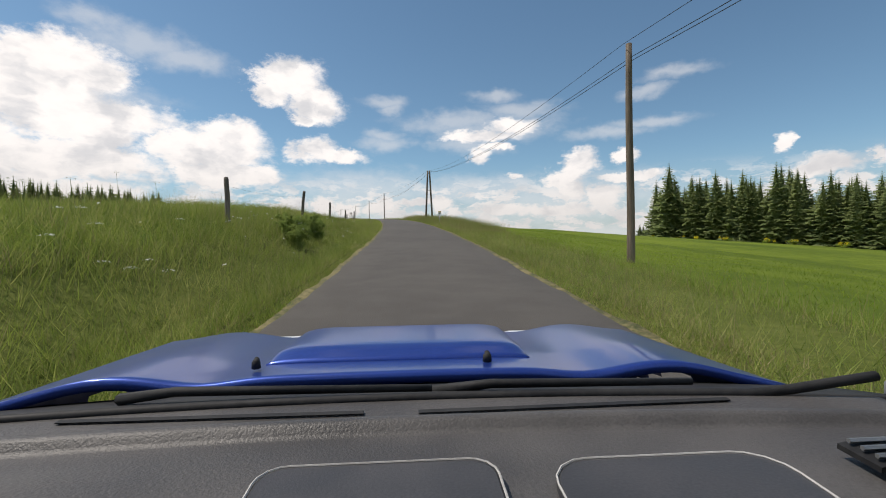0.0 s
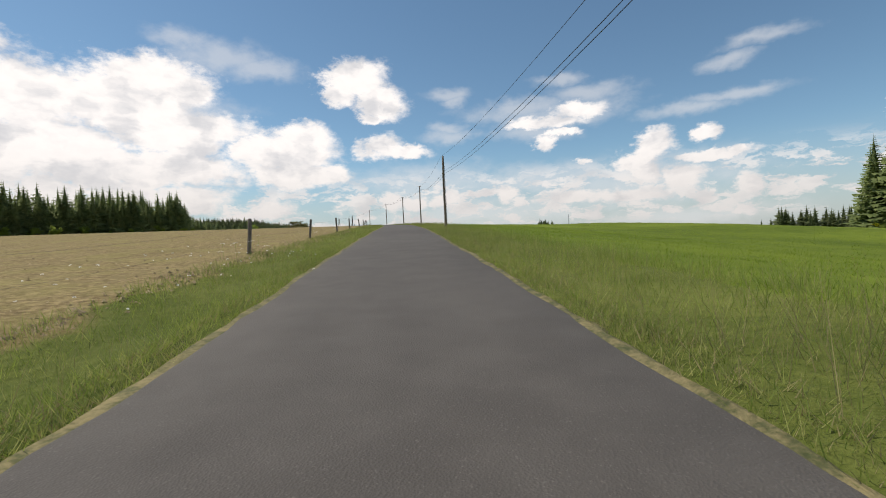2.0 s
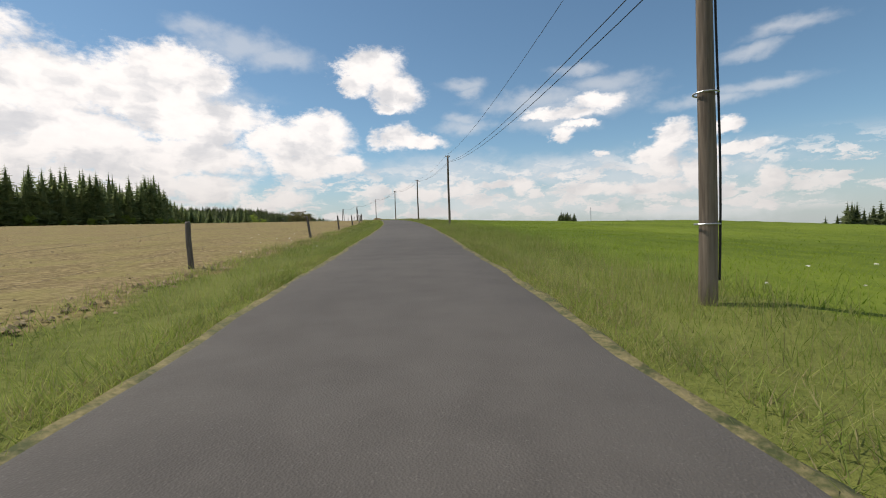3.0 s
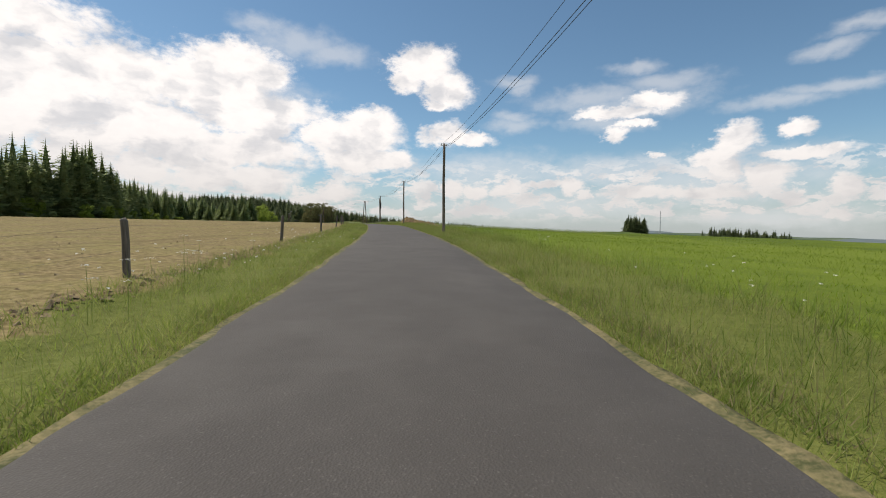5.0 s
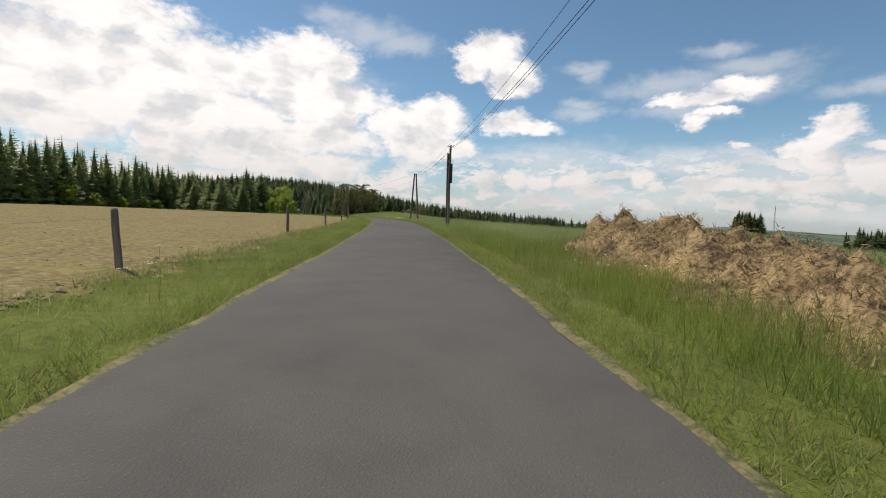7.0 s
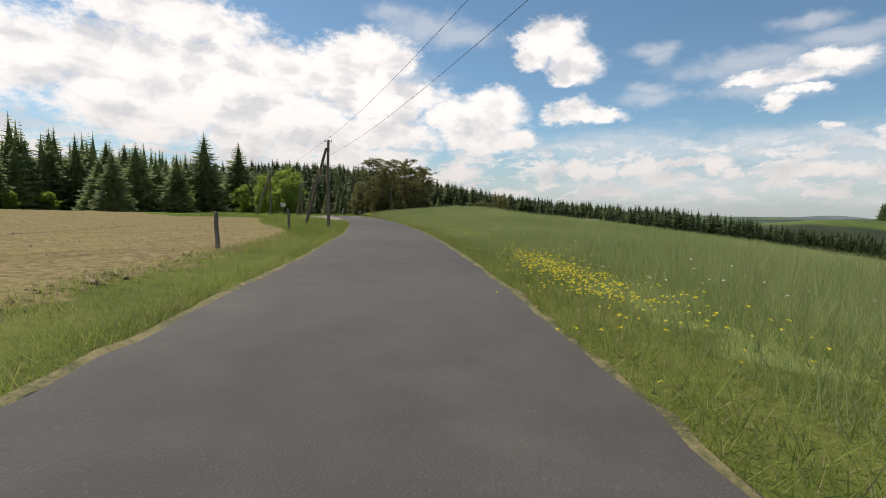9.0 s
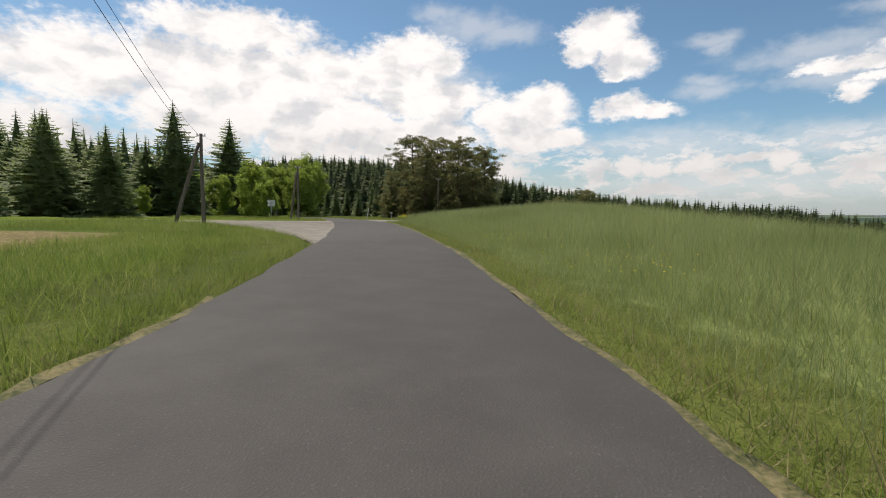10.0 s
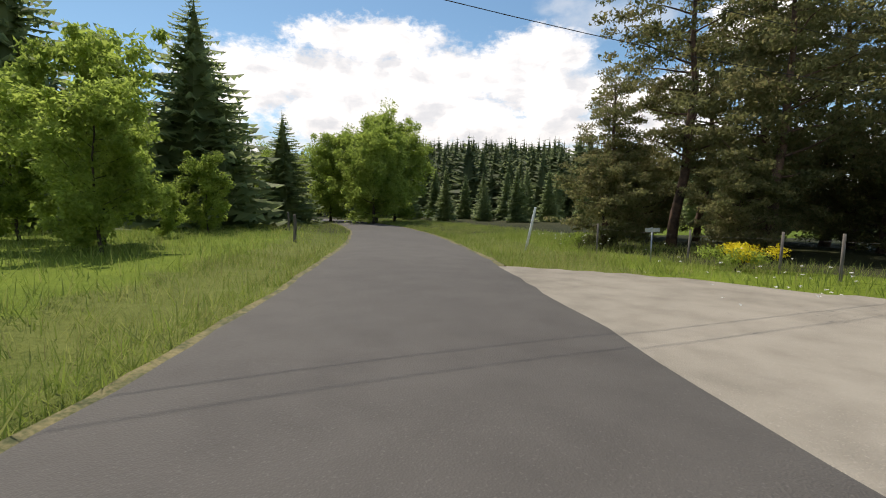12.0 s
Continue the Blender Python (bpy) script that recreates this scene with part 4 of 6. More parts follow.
def low_trees(spots, seed, tall=13, wide=2.6, whorls=16, sprays=1):
    """Far woods: one mesh of many small conifers."""
    rng = np.random.default_rng(seed)
    base = [spruce_mesh(10.0, 10 * wide / tall, whorls, 7, sprays, seed + k) for k in range(5)]
    z = height(spots[:, 0], spots[:, 1])
    pieces = []
    for n, (x, y) in enumerate(spots):
        v, f, nn = base[n % 5]
        a, k = rng.uniform(0, 6.28), 0.1 * tall * rng.uniform(0.7, 1.25)
        c, s_ = math.cos(a), math.sin(a)
        r = v * k
        pieces.append((np.column_stack([r[:, 0] * c - r[:, 1] * s_ + x, r[:, 0] * s_ + r[:, 1] * c + y, r[:, 2] + z[n] - 0.4]), f, np.column_stack([nn[:, 0] * c - nn[:, 1] * s_, nn[:, 0] * s_ + nn[:, 1] * c, nn[:, 2]])))
    return joined(*pieces)


def build_far_woods():
    rng = np.random.default_rng(21)
    spots = []
    while len(spots) < 3000:
        deg = rng.uniform(-27, 104)
        rim = float(forest_rim(deg))
        r = math.sqrt(rim ** 2 + (max(rim + 60, 168.0) ** 2 - rim ** 2) * rng.random())
        spots.append((-140 - r * math.sin(radians(deg)), 330 + r * math.cos(radians(deg))))
    spots = np.array(spots)
    spots = spots[np.abs(along(spots[:, 0], spots[:, 1])[1]) > 9]
    ob = part("far_wood", low_trees(spots, 22, 11.0, 3.2, 20, 1), MAT["far_wood"])
    tagged(ob, "dense spruce forest covering the ridge ahead", "forest", kind="stuff")
    # small plantations out in the valley
    for n, (x, y, wx, wy, count) in enumerate([(50, 830, 13, 9, 44), (153, 743, 40, 14, 130), (190, 409, 24, 10, 44)]):
        q = np.column_stack([x + rng.uniform(-wx, wx, count), y + rng.uniform(-wy, wy, count)])
        ob = part("far_grove", low_trees(q, 30 + n, 19, 5.4), MAT["far_wood"])
        tagged(ob, "small dark conifer plantation far across the fields", "grove", kind="stuff")


build_trees()
build_bushes()
build_far_woods()


# ---- poles, cables, fence ----
def pole_mesh(tall, thick=0.112, lean=(0, 0)):
    z = np.linspace(-0.5, tall, 9)
    p = np.column_stack([lean[0] * (z / tall) + 0.012 * np.sin(z * 1.3), lean[1] * (z / tall) + 0.010 * np.cos(z * 1.1) - 0.01, z])
    return tube(p, np.linspace(thick, thick * 0.72, 9), 10)


POLES = [("p1", 5.1, 12.46, 0), ("p2", -1.67, 57.12, 1), ("p3", -12.94, 101.98, 0), ("p4", -22.01, 137.87, 0), ("p5", -30.7, 162.5, 0), ("p6", -42.31, 190.99, 0),
         ("p7", -56.44, 220.57, 0), ("p8", -75.1, 255.38, 3), ("p9", -90.9, 280.65, 1), ("p10", -114.1, 297.7, 2), ("p12", -134.92, 310.03, 2), ("p11", -145.2, 323.9, 2), ("p13", -140.5, 339.4, 0)]
POLE_TOP = {"p1": 5.45, "p2": 9.55, "p3": 12.19, "p4": 14.26, "p5": 15.1, "p6": 16.36, "p7": 17.12, "p8": 17.86, "p9": 18.39, "p10": 17.2, "p12": 16.9, "p11": 16.7, "p13": 16.4}


LOW = {"p0": 0.4, "p1": 0.32, "p2": 0.12, "p3": 1.2, "p4": 0.5, "p5": 0.2}   # how far below the head the lower cables hang


def build_poles():
    tops = {}
    for name, x, y, pair in POLES:
        ground = float(height(x, y)[0])
        tall = POLE_TOP[name] - ground
        label = "weathered wooden utility pole standing in the grass verge" if pair in (0, 3) else "weathered wooden A-frame utility pole of two leaning legs"
        root = thing("utility_pole", label, "utility pole", Matrix.Translation((x, y, ground)), "utility poles along the road")
        s, _, _ = along(x, y)
        k = int(np.argmin(np.abs(LINE_S - s[0])))
        right = np.array([LINE_D[k, 1], -LINE_D[k, 0]])
        if pair == 3:
            ahead = np.array([-right[1], right[0]])
            part("pole", pole_mesh(tall), MAT["wood_pole"], root, smooth=True)
            foot, head = ahead * 1.3 + right * 0.1, ahead * 0.1 - right * 0.16
            p = np.array([[*(foot + (head - foot) * u), -0.5 * (1 - u) + (tall - 0.6) * u] for u in np.linspace(0, 1, 8)])
            part("strut", tube(p, np.linspace(0.12, 0.095, 8), 10), MAT["wood_pole"], root, "leaning wooden strut", smooth=True)
        elif pair == 2:
            part("pole", pole_mesh(tall), MAT["wood_pole"], root, smooth=True)
            foot, head = -right * (0.75 if name == "p11" else 1.6), -right * 0.12
            p = np.array([[*(foot + (head - foot) * u), -0.5 * (1 - u) + (tall - 0.5) * u] for u in np.linspace(0, 1, 8)])
            part("strut", tube(p, np.linspace(0.105, 0.085, 8), 10), MAT["wood_pole"], root, "leaning wooden strut", smooth=True)
            bar = np.array([[*(-right * 0.45), tall * 0.6], [0, 0, tall * 0.6]])
            part("brace", tube(bar, 0.03, 6), MAT["steel"], root, "dark steel brace")
        elif pair:
            for sgn in (-1, 1):
                foot, head = right * sgn * (0.44 if name == "p2" else 0.58), right * sgn * 0.11
                p = np.array([[*(foot + (head - foot) * u), -0.5 * (1 - u) + tall * u] for u in np.linspace(0, 1, 8)])
                part("leg", tube(p, np.linspace(0.13, 0.10, 8), 10), MAT["wood_pole"], root, smooth=True)
            for h, half in ((0.60, 0.24), (0.67, 0.22)) if name == "p2" else ((0.76, 0.22),):
                bar = np.array([[*(right * -half), tall * h], [*(right * half), tall * h]])
                part("brace", tube(bar, 0.035, 6), MAT["steel"], root, "dark steel brace between the legs")
        else:
            part("pole", pole_mesh(tall), MAT["wood_pole"], root, smooth=True)
        tops[name] = (np.array([x, y, ground + tall]), np.array([right[0], right[1], 0]), root, tall)
        if name in ("p1", "p2", "p3"):
            continue
        bm = bmesh.new()
        box(bm, (0.46, 0.05, 0.05), (0, 0, 0), 0.008)
        arm = part("crossarm", bm, MAT["steel"], root, "small steel bracket at the pole's head")
        arm.matrix_basis = Matrix.Translation((0, 0, tall - 0.12)) @ Matrix.Rotation(math.atan2(right[1], right[0]), 4, "Z")
        for off in (-0.2, 0.2):
            ins = tube([(0, 0, 0), (0, 0, 0.05), (0, 0, 0.11)], [0.02, 0.04, 0.022], 8)
            q = part("insulator", ins, MAT["white_paint"], root, "small glazed insulator")
            q.location = (right[0] * off, right[1] * off, tall - 0.1)
        tops[name] = (np.array([x, y, ground + tall]), np.array([right[0], right[1], 0]), root, tall)
    # a cable box part way up and loose leads on two of them
    for name in ("p8",):
        bm = bmesh.new()
        box(bm, (0.22, 0.16, 1.5), (0, 0, 0), 0.03)
        b = part("cable_box", bm, MAT["black_paint"], tops[name][2], "dark cable box strapped to the pole")
        b.location = (0.14, -0.1, tops[name][3] - 2.2)
    for name in ("p3",):
        p = np.array([[0.128 + 0.02 * math.sin(6 * u), -0.02, 0.3 + u * (tops[name][3] - 1.1)] for u in np.linspace(0, 1, 12)])
        part("down_lead", tube(p, 0.014, 6), MAT["cable"], tops[name][2], "black lead running down the pole")
        for h in (1.0, 2.6):
            ring = [(0.142 * math.cos(a), 0.142 * math.sin(a), h) for a in np.linspace(0, 6.283, 13)]
            part("band", tube(ring, 0.012, 5, False), MAT["steel"], tops[name][2], "steel band")
    line = thing("overhead_cables", "thin black overhead cables sagging between the poles", "cables")
    order = ["p0", "p1", "p2", "p3", "p4", "p5", "p6", "p7", "p8", "p9", "p10", "p12", "p11", "p13"]
    tops["p0"] = (np.array([11.0, -32.0, 3.4]), np.array([1.0, 0.15, 0]), None, 6)
    for a, b in zip(order[:-1], order[1:]):
        (pa, ra, *_), (pb, rb, *_) = tops[a], tops[b]
        span = np.linalg.norm(pb - pa)
        da, db = LOW.get(a, 0.16), LOW.get(b, 0.16)
        for off, low in ((-0.16, 0.0), (0.10, 1.0), (0.20, 1.15)) if a in order[:9] else ((-0.16, 0.0), (0.16, 5.5)):
            q0, q1 = pa + ra * off - [0, 0, 0.02 + da * low], pb + rb * off - [0, 0, 0.02 + db * low]
            u = np.linspace(0, 1, 15)[:, None]
            pts = q0 + (q1 - q0) * u - np.array([[0, 0, 1]]) * (4 * u * (1 - u)) * span * 0.016
            part("cable", tube(pts, (0.007 if low == 0 else 0.009) if a in order[:9] else 0.006, 5, False), MAT["cable"], line)
    # the line that leaves to the west
    pa, ra = tops["p12"][0], tops["p12"][1]
    u = np.linspace(0, 1, 14)[:, None]
    for drop in (0.1, 0.5):
        end = np.array([-190.0, 318.0, 21.0])
        pts = pa - [0, 0, drop] + (end - pa) * u - np.array([[0, 0, 1]]) * (4 * u * (1 - u)) * 0.8
        part("cable", tube(pts, 0.009, 5, False), MAT["cable"], line)


build_poles()


def post_mesh(seed):
    rng = np.random.default_rng(seed)
    z = np.array([-0.4, 0.2, 0.6, 0.95, 1.0])
    v, f = tube(np.column_stack([rng.normal(0, 0.006, 5), rng.normal(0, 0.006, 5), z]), [0.062, 0.06, 0.058, 0.056, 0.048], 9)
    return v, f


POSTS = [11.2, 19, 26, 36.5, 47.6, 58, 68.3, 78.8, 88.6, 98.2, 107.8, 120, 130.3, 140.6, 151, 161.4, 171.6, 182, 193.2, 206, 214.5, 223, 240.2, 251.8, 262.6, 273, 284.5, 296, 307.9, 317.3]


def build_fence():
    rng = np.random.default_rng(40)
    root = thing("fence", "old grey wooden post fence with slack wire beside the field", "fence")
    meshes = [mesh_data("post", *post_mesh(60 + k), MAT["wood_post"], True) for k in range(5)]
    heads = []
    for n, s in enumerate(POSTS):
        x, y = at_road(s, -4.6 + rng.normal(0, 0.06))
        z = float(height(x, y)[0])
        ob = part("post", meshes[n % 5], None, root)
        m = Matrix.Translation((x, y, z)) @ Matrix.Rotation(radians(rng.normal(0, 3.5)), 4, "X") @ Matrix.Rotation(radians(rng.normal(0, 3.5)), 4, "Y") @ Matrix.Rotation(rng.uniform(0, 6), 4, "Z") @ Matrix.Diagonal((1, 1, rng.uniform(0.95, 1.12), 1))
        ob.matrix_basis = m
        heads.append((x, y, z))
    heads = np.array(heads)
    for h in (0.45, 0.85):
        p = []
        for a, b in zip(heads[:-1], heads[1:]):
            for u in np.linspace(0, 1, 4, endpoint=False):
                p.append(a + (b - a) * u + [0, 0, h - 0.10 * 4 * u * (1 - u)])
        part("wire", tube(np.array(p), 0.0016, 4, False), MAT["wood_post"], root)


build_fence()


# ---- grass and flowers ----
def blades(x, y, rng, lo, hi, width, lean=0.35, z=None):
    """One bent triangle a blade."""
    n = len(x)
    z = height(x, y) if z is None else z
    h = rng.uniform(lo, hi, n)
    a, b = rng.uniform(0, 6.283, n), rng.uniform(0, 6.283, n)
    w = width * rng.uniform(0.6, 1.3, n) * 0.5
    base = np.stack([x, y, z - 0.02], 1)
    side = np.stack([np.cos(a) * w, np.sin(a) * w, np.zeros(n)], 1)
    tip = base + np.stack([np.cos(b) * h * lean * rng.random(n), np.sin(b) * h * lean * rng.random(n), h], 1)
    return np.stack([base - side, base + side, tip], 1).reshape(-1, 3)


def sown(rng, count, s0, s1, l0, l1, patchy=0.0):
    """Places beside the road, off the pale road; patchy thins them out by clumps."""
    s, l = rng.uniform(s0, s1, count), rng.uniform(l0, l1, count)
    x, y = at_road(s, l)
    keep = pale_road(x, y) < -0.25
    keep &= np.abs(along(x, y)[1]) > half_width(s) + 0.03
    # none in the drilled field, nor on the trodden corner by the lane
    keep &= ~((s > 46) & (s < 341) & (l < -4.3 - 4.2 * smooth_step(s, 314, 332)))
    keep &= ~((s > 347) & (s < 362) & (l > 0) & (l < 2.15 + 0.25 * smooth_step(s, 347, 353)))
    if patchy:
        p = np.sin(x * 1.9 + 2 * np.sin(y * 1.1)) * np.sin(y * 1.7 + 2 * np.sin(x * 0.9))
        keep &= rng.random(count) < 1 - patchy * (p < 0)
    return x[keep], y[keep]


def stuff(name, verts, mat, label, category):
    up = np.random.default_rng(7).normal(0, 0.28, (len(verts) // 3, 3)) + np.array([0, 0, 1.0])
    ob = part(name, (verts, np.arange(len(verts)).reshape(-1, 3), np.repeat(unit(up), 3, 0)), MAT[mat])
    return tagged(ob, label, category, kind="stuff")


def build_grass():
    rng = np.random.default_rng(50)
    v = [blades(*sown(rng, 330000, -4, 375, 1.75, 5.4, 0.35), rng, 0.06, 0.27, 0.009, 1.2),
         blades(*sown(rng, 270000, -4, 375, -4.4, -1.75, 0.35), rng, 0.06, 0.27, 0.009, 1.2),
         blades(*sown(rng, 210000, -3, 46, -9.5, -2.2, 0.4), rng, 0.10, 0.40, 0.010, 1.1),
         blades(*sown(rng, 36000, 30, 66, 2.6, 6.5, 0.6), rng, 0.3, 0.75, 0.008, 0.6),
         blades(*sown(rng, 36000, 66, 260, 2.9, 6.0, 0.9), rng, 0.28, 0.55, 0.008, 0.8),
         blades(*sown(rng, 40000, 214, 262, 2.9, 4.8, 0.5), rng, 0.2, 0.6, 0.010, 0.7),
         blades(*sown(rng, 70000, 316, 420, -16, -2.0, 0.4), rng, 0.12, 0.36, 0.018, 0.9),
         blades(*sown(rng, 60000, 358, 420, 1.9, 9, 0.4), rng, 0.10, 0.34, 0.015, 0.9)]
    v.append(blades(*sown(rng, 60000, 314, 346, -14, -2.0, 0.3), rng, 0.12, 0.36, 0.010, 1.0))
    v += [blades(*sown(rng, 100000, -4, 370, 1.9, 2.7, 0.4), rng, 0.05, 0.18, 0.009, 1.2), blades(*sown(rng, 100000, -4, 370, -2.4, -1.8, 0.4), rng, 0.05, 0.17, 0.009, 1.2)]
    v += [blades(*sown(rng, 60000, -4, 375, 1.88, 2.3, 0.5), rng, 0.03, 0.12, 0.010, 1.6), blades(*sown(rng, 60000, -4, 375, -2.25, -1.88, 0.5), rng, 0.03, 0.12, 0.010, 1.6)]
    stuff("verge_grass", np.vstack(v), "grass", "unmown mixed grass with withered patches on the road verges", "grass")
    v = [blades(*sown(rng, 130000, -4, 258, 4.6, 20), rng, 0.06, 0.14, 0.022, 1.5), blades(*sown(rng, 36000, -4, 258, 20, 60), rng, 0.07, 0.15, 0.05, 1.5)]
    stuff("meadow_grass", np.vstack(v), "meadow", "short bright green meadow grass", "grass")
    v = [blades(*sown(rng, 130000, -4, 352, 1.88, 2.95, 0.45), rng, 0.04, 0.15, 0.009, 1.4), blades(*sown(rng, 56000, -4, 335, -2.35, -1.88, 0.4), rng, 0.04, 0.13, 0.009, 1.4),
         blades(*sown(rng, 34000, -4, 375, 2.2, 5.6, 0.9), rng, 0.25, 0.55, 0.006, 0.5), blades(*sown(rng, 12000, -4, 375, -4.2, -2.2, 0.9), rng, 0.25, 0.5, 0.006, 0.5), blades(*sown(rng, 12000, -3, 46, -9.5, -2.6, 0.9), rng, 0.3, 0.65, 0.006, 0.5)]
    v += [blades(*sown(rng, 9000, 262, 357, 4.5, 22), rng, 0.75, 1.0, 0.010, 0.5), blades(*sown(rng, 16000, 27, 68, 2.5, 6.2, 0.5), rng, 0.45, 0.9, 0.006, 0.6)]
    stuff("dry_grass", np.vstack(v), "dry_grass", "dry straw-coloured grass at the road's edge", "grass")
    v = []
    for count, l0, l1, lo, hi, width in ((60000, 2.9, 4.2, 0.12, 0.4, 0.009), (70000, 4.0, 6.5, 0.25, 0.6, 0.010), (110000, 6.0, 14, 0.45, 0.85, 0.012), (80000, 13, 50, 0.5, 0.9, 0.035)):
        v.append(blades(*sown(rng, count, 250, 359, l0, l1, 0.35 if l1 < 10 else 0.0), rng, lo, hi, width, 0.9))
    v.append(blades(*sown(rng, 20000, 344, 357, 3.4, 14), rng, 0.4, 0.85, 0.012, 0.8))
    x, y = sown(rng, 44000, 345, 374, 3.6, 18)
    beyond = y - 325.1 < x + 139.9                 # this side of the lane
    v.append(blades(x[beyond], y[beyond], rng, 0.5, 0.95, 0.013, 0.7))
    stuff("cereal_crop", np.vstack(v), "cereal", "tall grey-green cereal crop beside the road", "crop")


def flower_heads(x, y, rng, lift, size, petals):
    z = height(x, y) + rng.uniform(*lift, len(x))
    v = []
    for k in range(petals):
        a = 6.283 * k / petals + rng.uniform(0, 1, len(x))
        r = size * rng.uniform(0.7, 1.3, len(x))
        c = np.stack([x, y, z], 1)
        p = c + np.stack([np.cos(a) * r, np.sin(a) * r, rng.normal(0, 0.3, len(x)) * r], 1)
        q = c + np.stack([np.cos(a + 0.9) * r, np.sin(a + 0.9) * r, rng.normal(0, 0.3, len(x)) * r], 1)
        v.append(np.stack([c + [0, 0, 0.01], p, q], 1))
    return np.stack(v, 1).reshape(-1, 3)


def patch_spots(rng, places, spread):
    x, y = [], []
    for s, l, n in places:
        a, b = at_road(s + rng.normal(0, spread, n), l + rng.normal(0, spread * 0.6, n))
        x.append(a), y.append(b)
    return np.concatenate(x), np.concatenate(y)


def build_flowers():
    rng = np.random.default_rng(52)
    whites = [(6, -5, 14), (11, -4, 12), (20, -3.6, 10), (39, -3.6, 24), (43, -3.2, 18), (46, -4.0, 14), (41, 4.4, 12), (52, 4.6, 14), (72, -3.8, 30), (76, -3.4, 22), (88, -3.8, 12), (101, 5.0, 10), (110, -3.6, 14),
              (150, 3.8, 16), (172, -3.6, 26), (177, -3.2, 22), (181, -3.8, 14), (170, 4.2, 14), (188, 4.6, 16), (192, 3.8, 10), (205, 4.5, 12), (240, 3.5, 10), (262, 4.0, 14), (300, 4.4, 14), (316, 4.0, 18), (312, 5.0, 10), (368, 5.2, 40), (376, 5.0, 30)]
    x, y = patch_spots(rng, whites, 1.3)
    stuff("white_flowers", flower_heads(x, y, rng, (0.3, 0.62), 0.022, 5), "white_flower", "small white umbels and daisies in the grass", "flowers")
    # white umbels on stalks
    spots = [(5.6, -4.4), (6.0, -4.7), (7.2, -4.1), (8.5, -5.4), (9.4, -3.7), (4.8, -3.6), (5.4, -3.2), (11.5, -4.8), (13.5, -3.2), (17, -4.2), (22, -4.0), (27, -3.6), (40, -3.5), (41.5, -3.2), (44, 4.8), (52, 5.0), (74, -3.5), (75.5, -3.2), (77, -3.7),
             (169, -3.5), (170.5, -3.3), (171.5, -3.6), (173.4, -3.2), (176, 4.0), (178, 4.4), (187, 4.6), (190, 4.2), (196, 3.6), (236, -3.4), (238, -3.0), (311, 4.6), (316, 5.2)]
    heads, stalks = [], []
    for s_, l_ in spots:
        x0, y0 = at_road(s_, l_)
        for _ in range(rng.integers(2, 5)):
            x, y = x0 + rng.normal(0, 0.18), y0 + rng.normal(0, 0.18)
            z = float(height(x, y)[0])
            up, wide = rng.uniform(0.4, 0.75), rng.uniform(0.04, 0.085)
            stalks.append(tube([(x, y, z - 0.02), (x + 0.02, y, z + up * 0.5), (x, y, z + up)], 0.0026, 4, False))
            a, q = rng.uniform(0, 6.283, 26), wide * np.sqrt(rng.random(26))
            c = np.stack([x + q * np.cos(a), y + q * np.sin(a), z + up + 0.02 - 1.5 * q * q / wide * 0.2], 1)
            e = rng.normal(0, 0.012, (26, 2, 3)) * np.array([1, 1, 0.4])
            heads.append(np.stack([c, c + e[:, 0], c + e[:, 1]], 1).reshape(-1, 3))
    stuff("white_umbels", np.vstack(heads), "white_flower", "flat white umbels of cow parsley above the grass", "flowers")
    tagged(part("umbel_stalks", joined(*stalks), MAT["bramble"]), "thin green stalks of the white umbels", "flowers", kind="stuff")
    yellows = [(298.8, 2.75, 60), (304.5, 3.9, 40), (314, 3.8, 60), (318, 3.4, 60), (329, 4.4, 50), (335, 4.0, 40), (98, 4.8, 12), (205, 4.0, 14), (344, 5.5, 50), (57, 4.9, 10)]
    x, y = patch_spots(rng, yellows, 0.9)
    dense = patch_spots(rng, [(299.6, 2.65, 110), (300.8, 2.75, 190), (302.0, 2.85, 190), (303.2, 2.9, 120), (304.6, 3.0, 50), (313.0, 3.3, 40)], 0.5)
    x, y = np.concatenate([x, dense[0]]), np.concatenate([y, dense[1]])
    stuff("yellow_flowers", flower_heads(x, y, rng, (0.25, 0.5), 0.018, 5), "yellow_flower", "yellow buttercups in the verge", "flowers")
    # clods along the edge of the drilled field
    n = 26000
    s = rng.uniform(44, 332, n)
    l = -4.0 - rng.random(n) ** 2.2 * 34
    edge = rng.random(n) < 0.22
    l = np.where(edge, -4.15 + rng.normal(0, 0.22, n), l)
    x, y = at_road(s, l)
    keep = (pale_road(x, y) < -1.0) & ((s < 314) | (l < -8.5))
    x, y, edge = x[keep], y[keep], edge[keep]
    n = len(x)
    c = np.stack([x, y, height(x, y) - 0.012], 1)
    r = 0.012 + 0.055 * rng.random(n) ** 3.0 + 0.007 * edge
    turn = rng.uniform(0, 6.283, n)
    foot = []
    for k in range(5):
        a, q = turn + 6.283 * k / 5 + rng.normal(0, 0.25, n), r * rng.uniform(0.7, 1.35, n)
        foot.append(c + np.stack([np.cos(a) * q, np.sin(a) * q, np.zeros(n)], 1))
    up = c + np.stack([rng.normal(0, 0.35, n) * r, rng.normal(0, 0.35, n) * r, 0.012 + r * rng.uniform(0.35, 0.75, n)], 1)
    v = [np.stack([foot[k], foot[(k + 1) % 5], up], 1) for k in range(5)]
    ob = part("soil_clods", (np.stack(v, 1).reshape(-1, 3), np.arange(n * 15).reshape(-1, 3)), MAT["clod"])
    tagged(ob, "dry brown clods along the edge of the field", "soil", kind="stuff")


build_grass()
build_flowers()


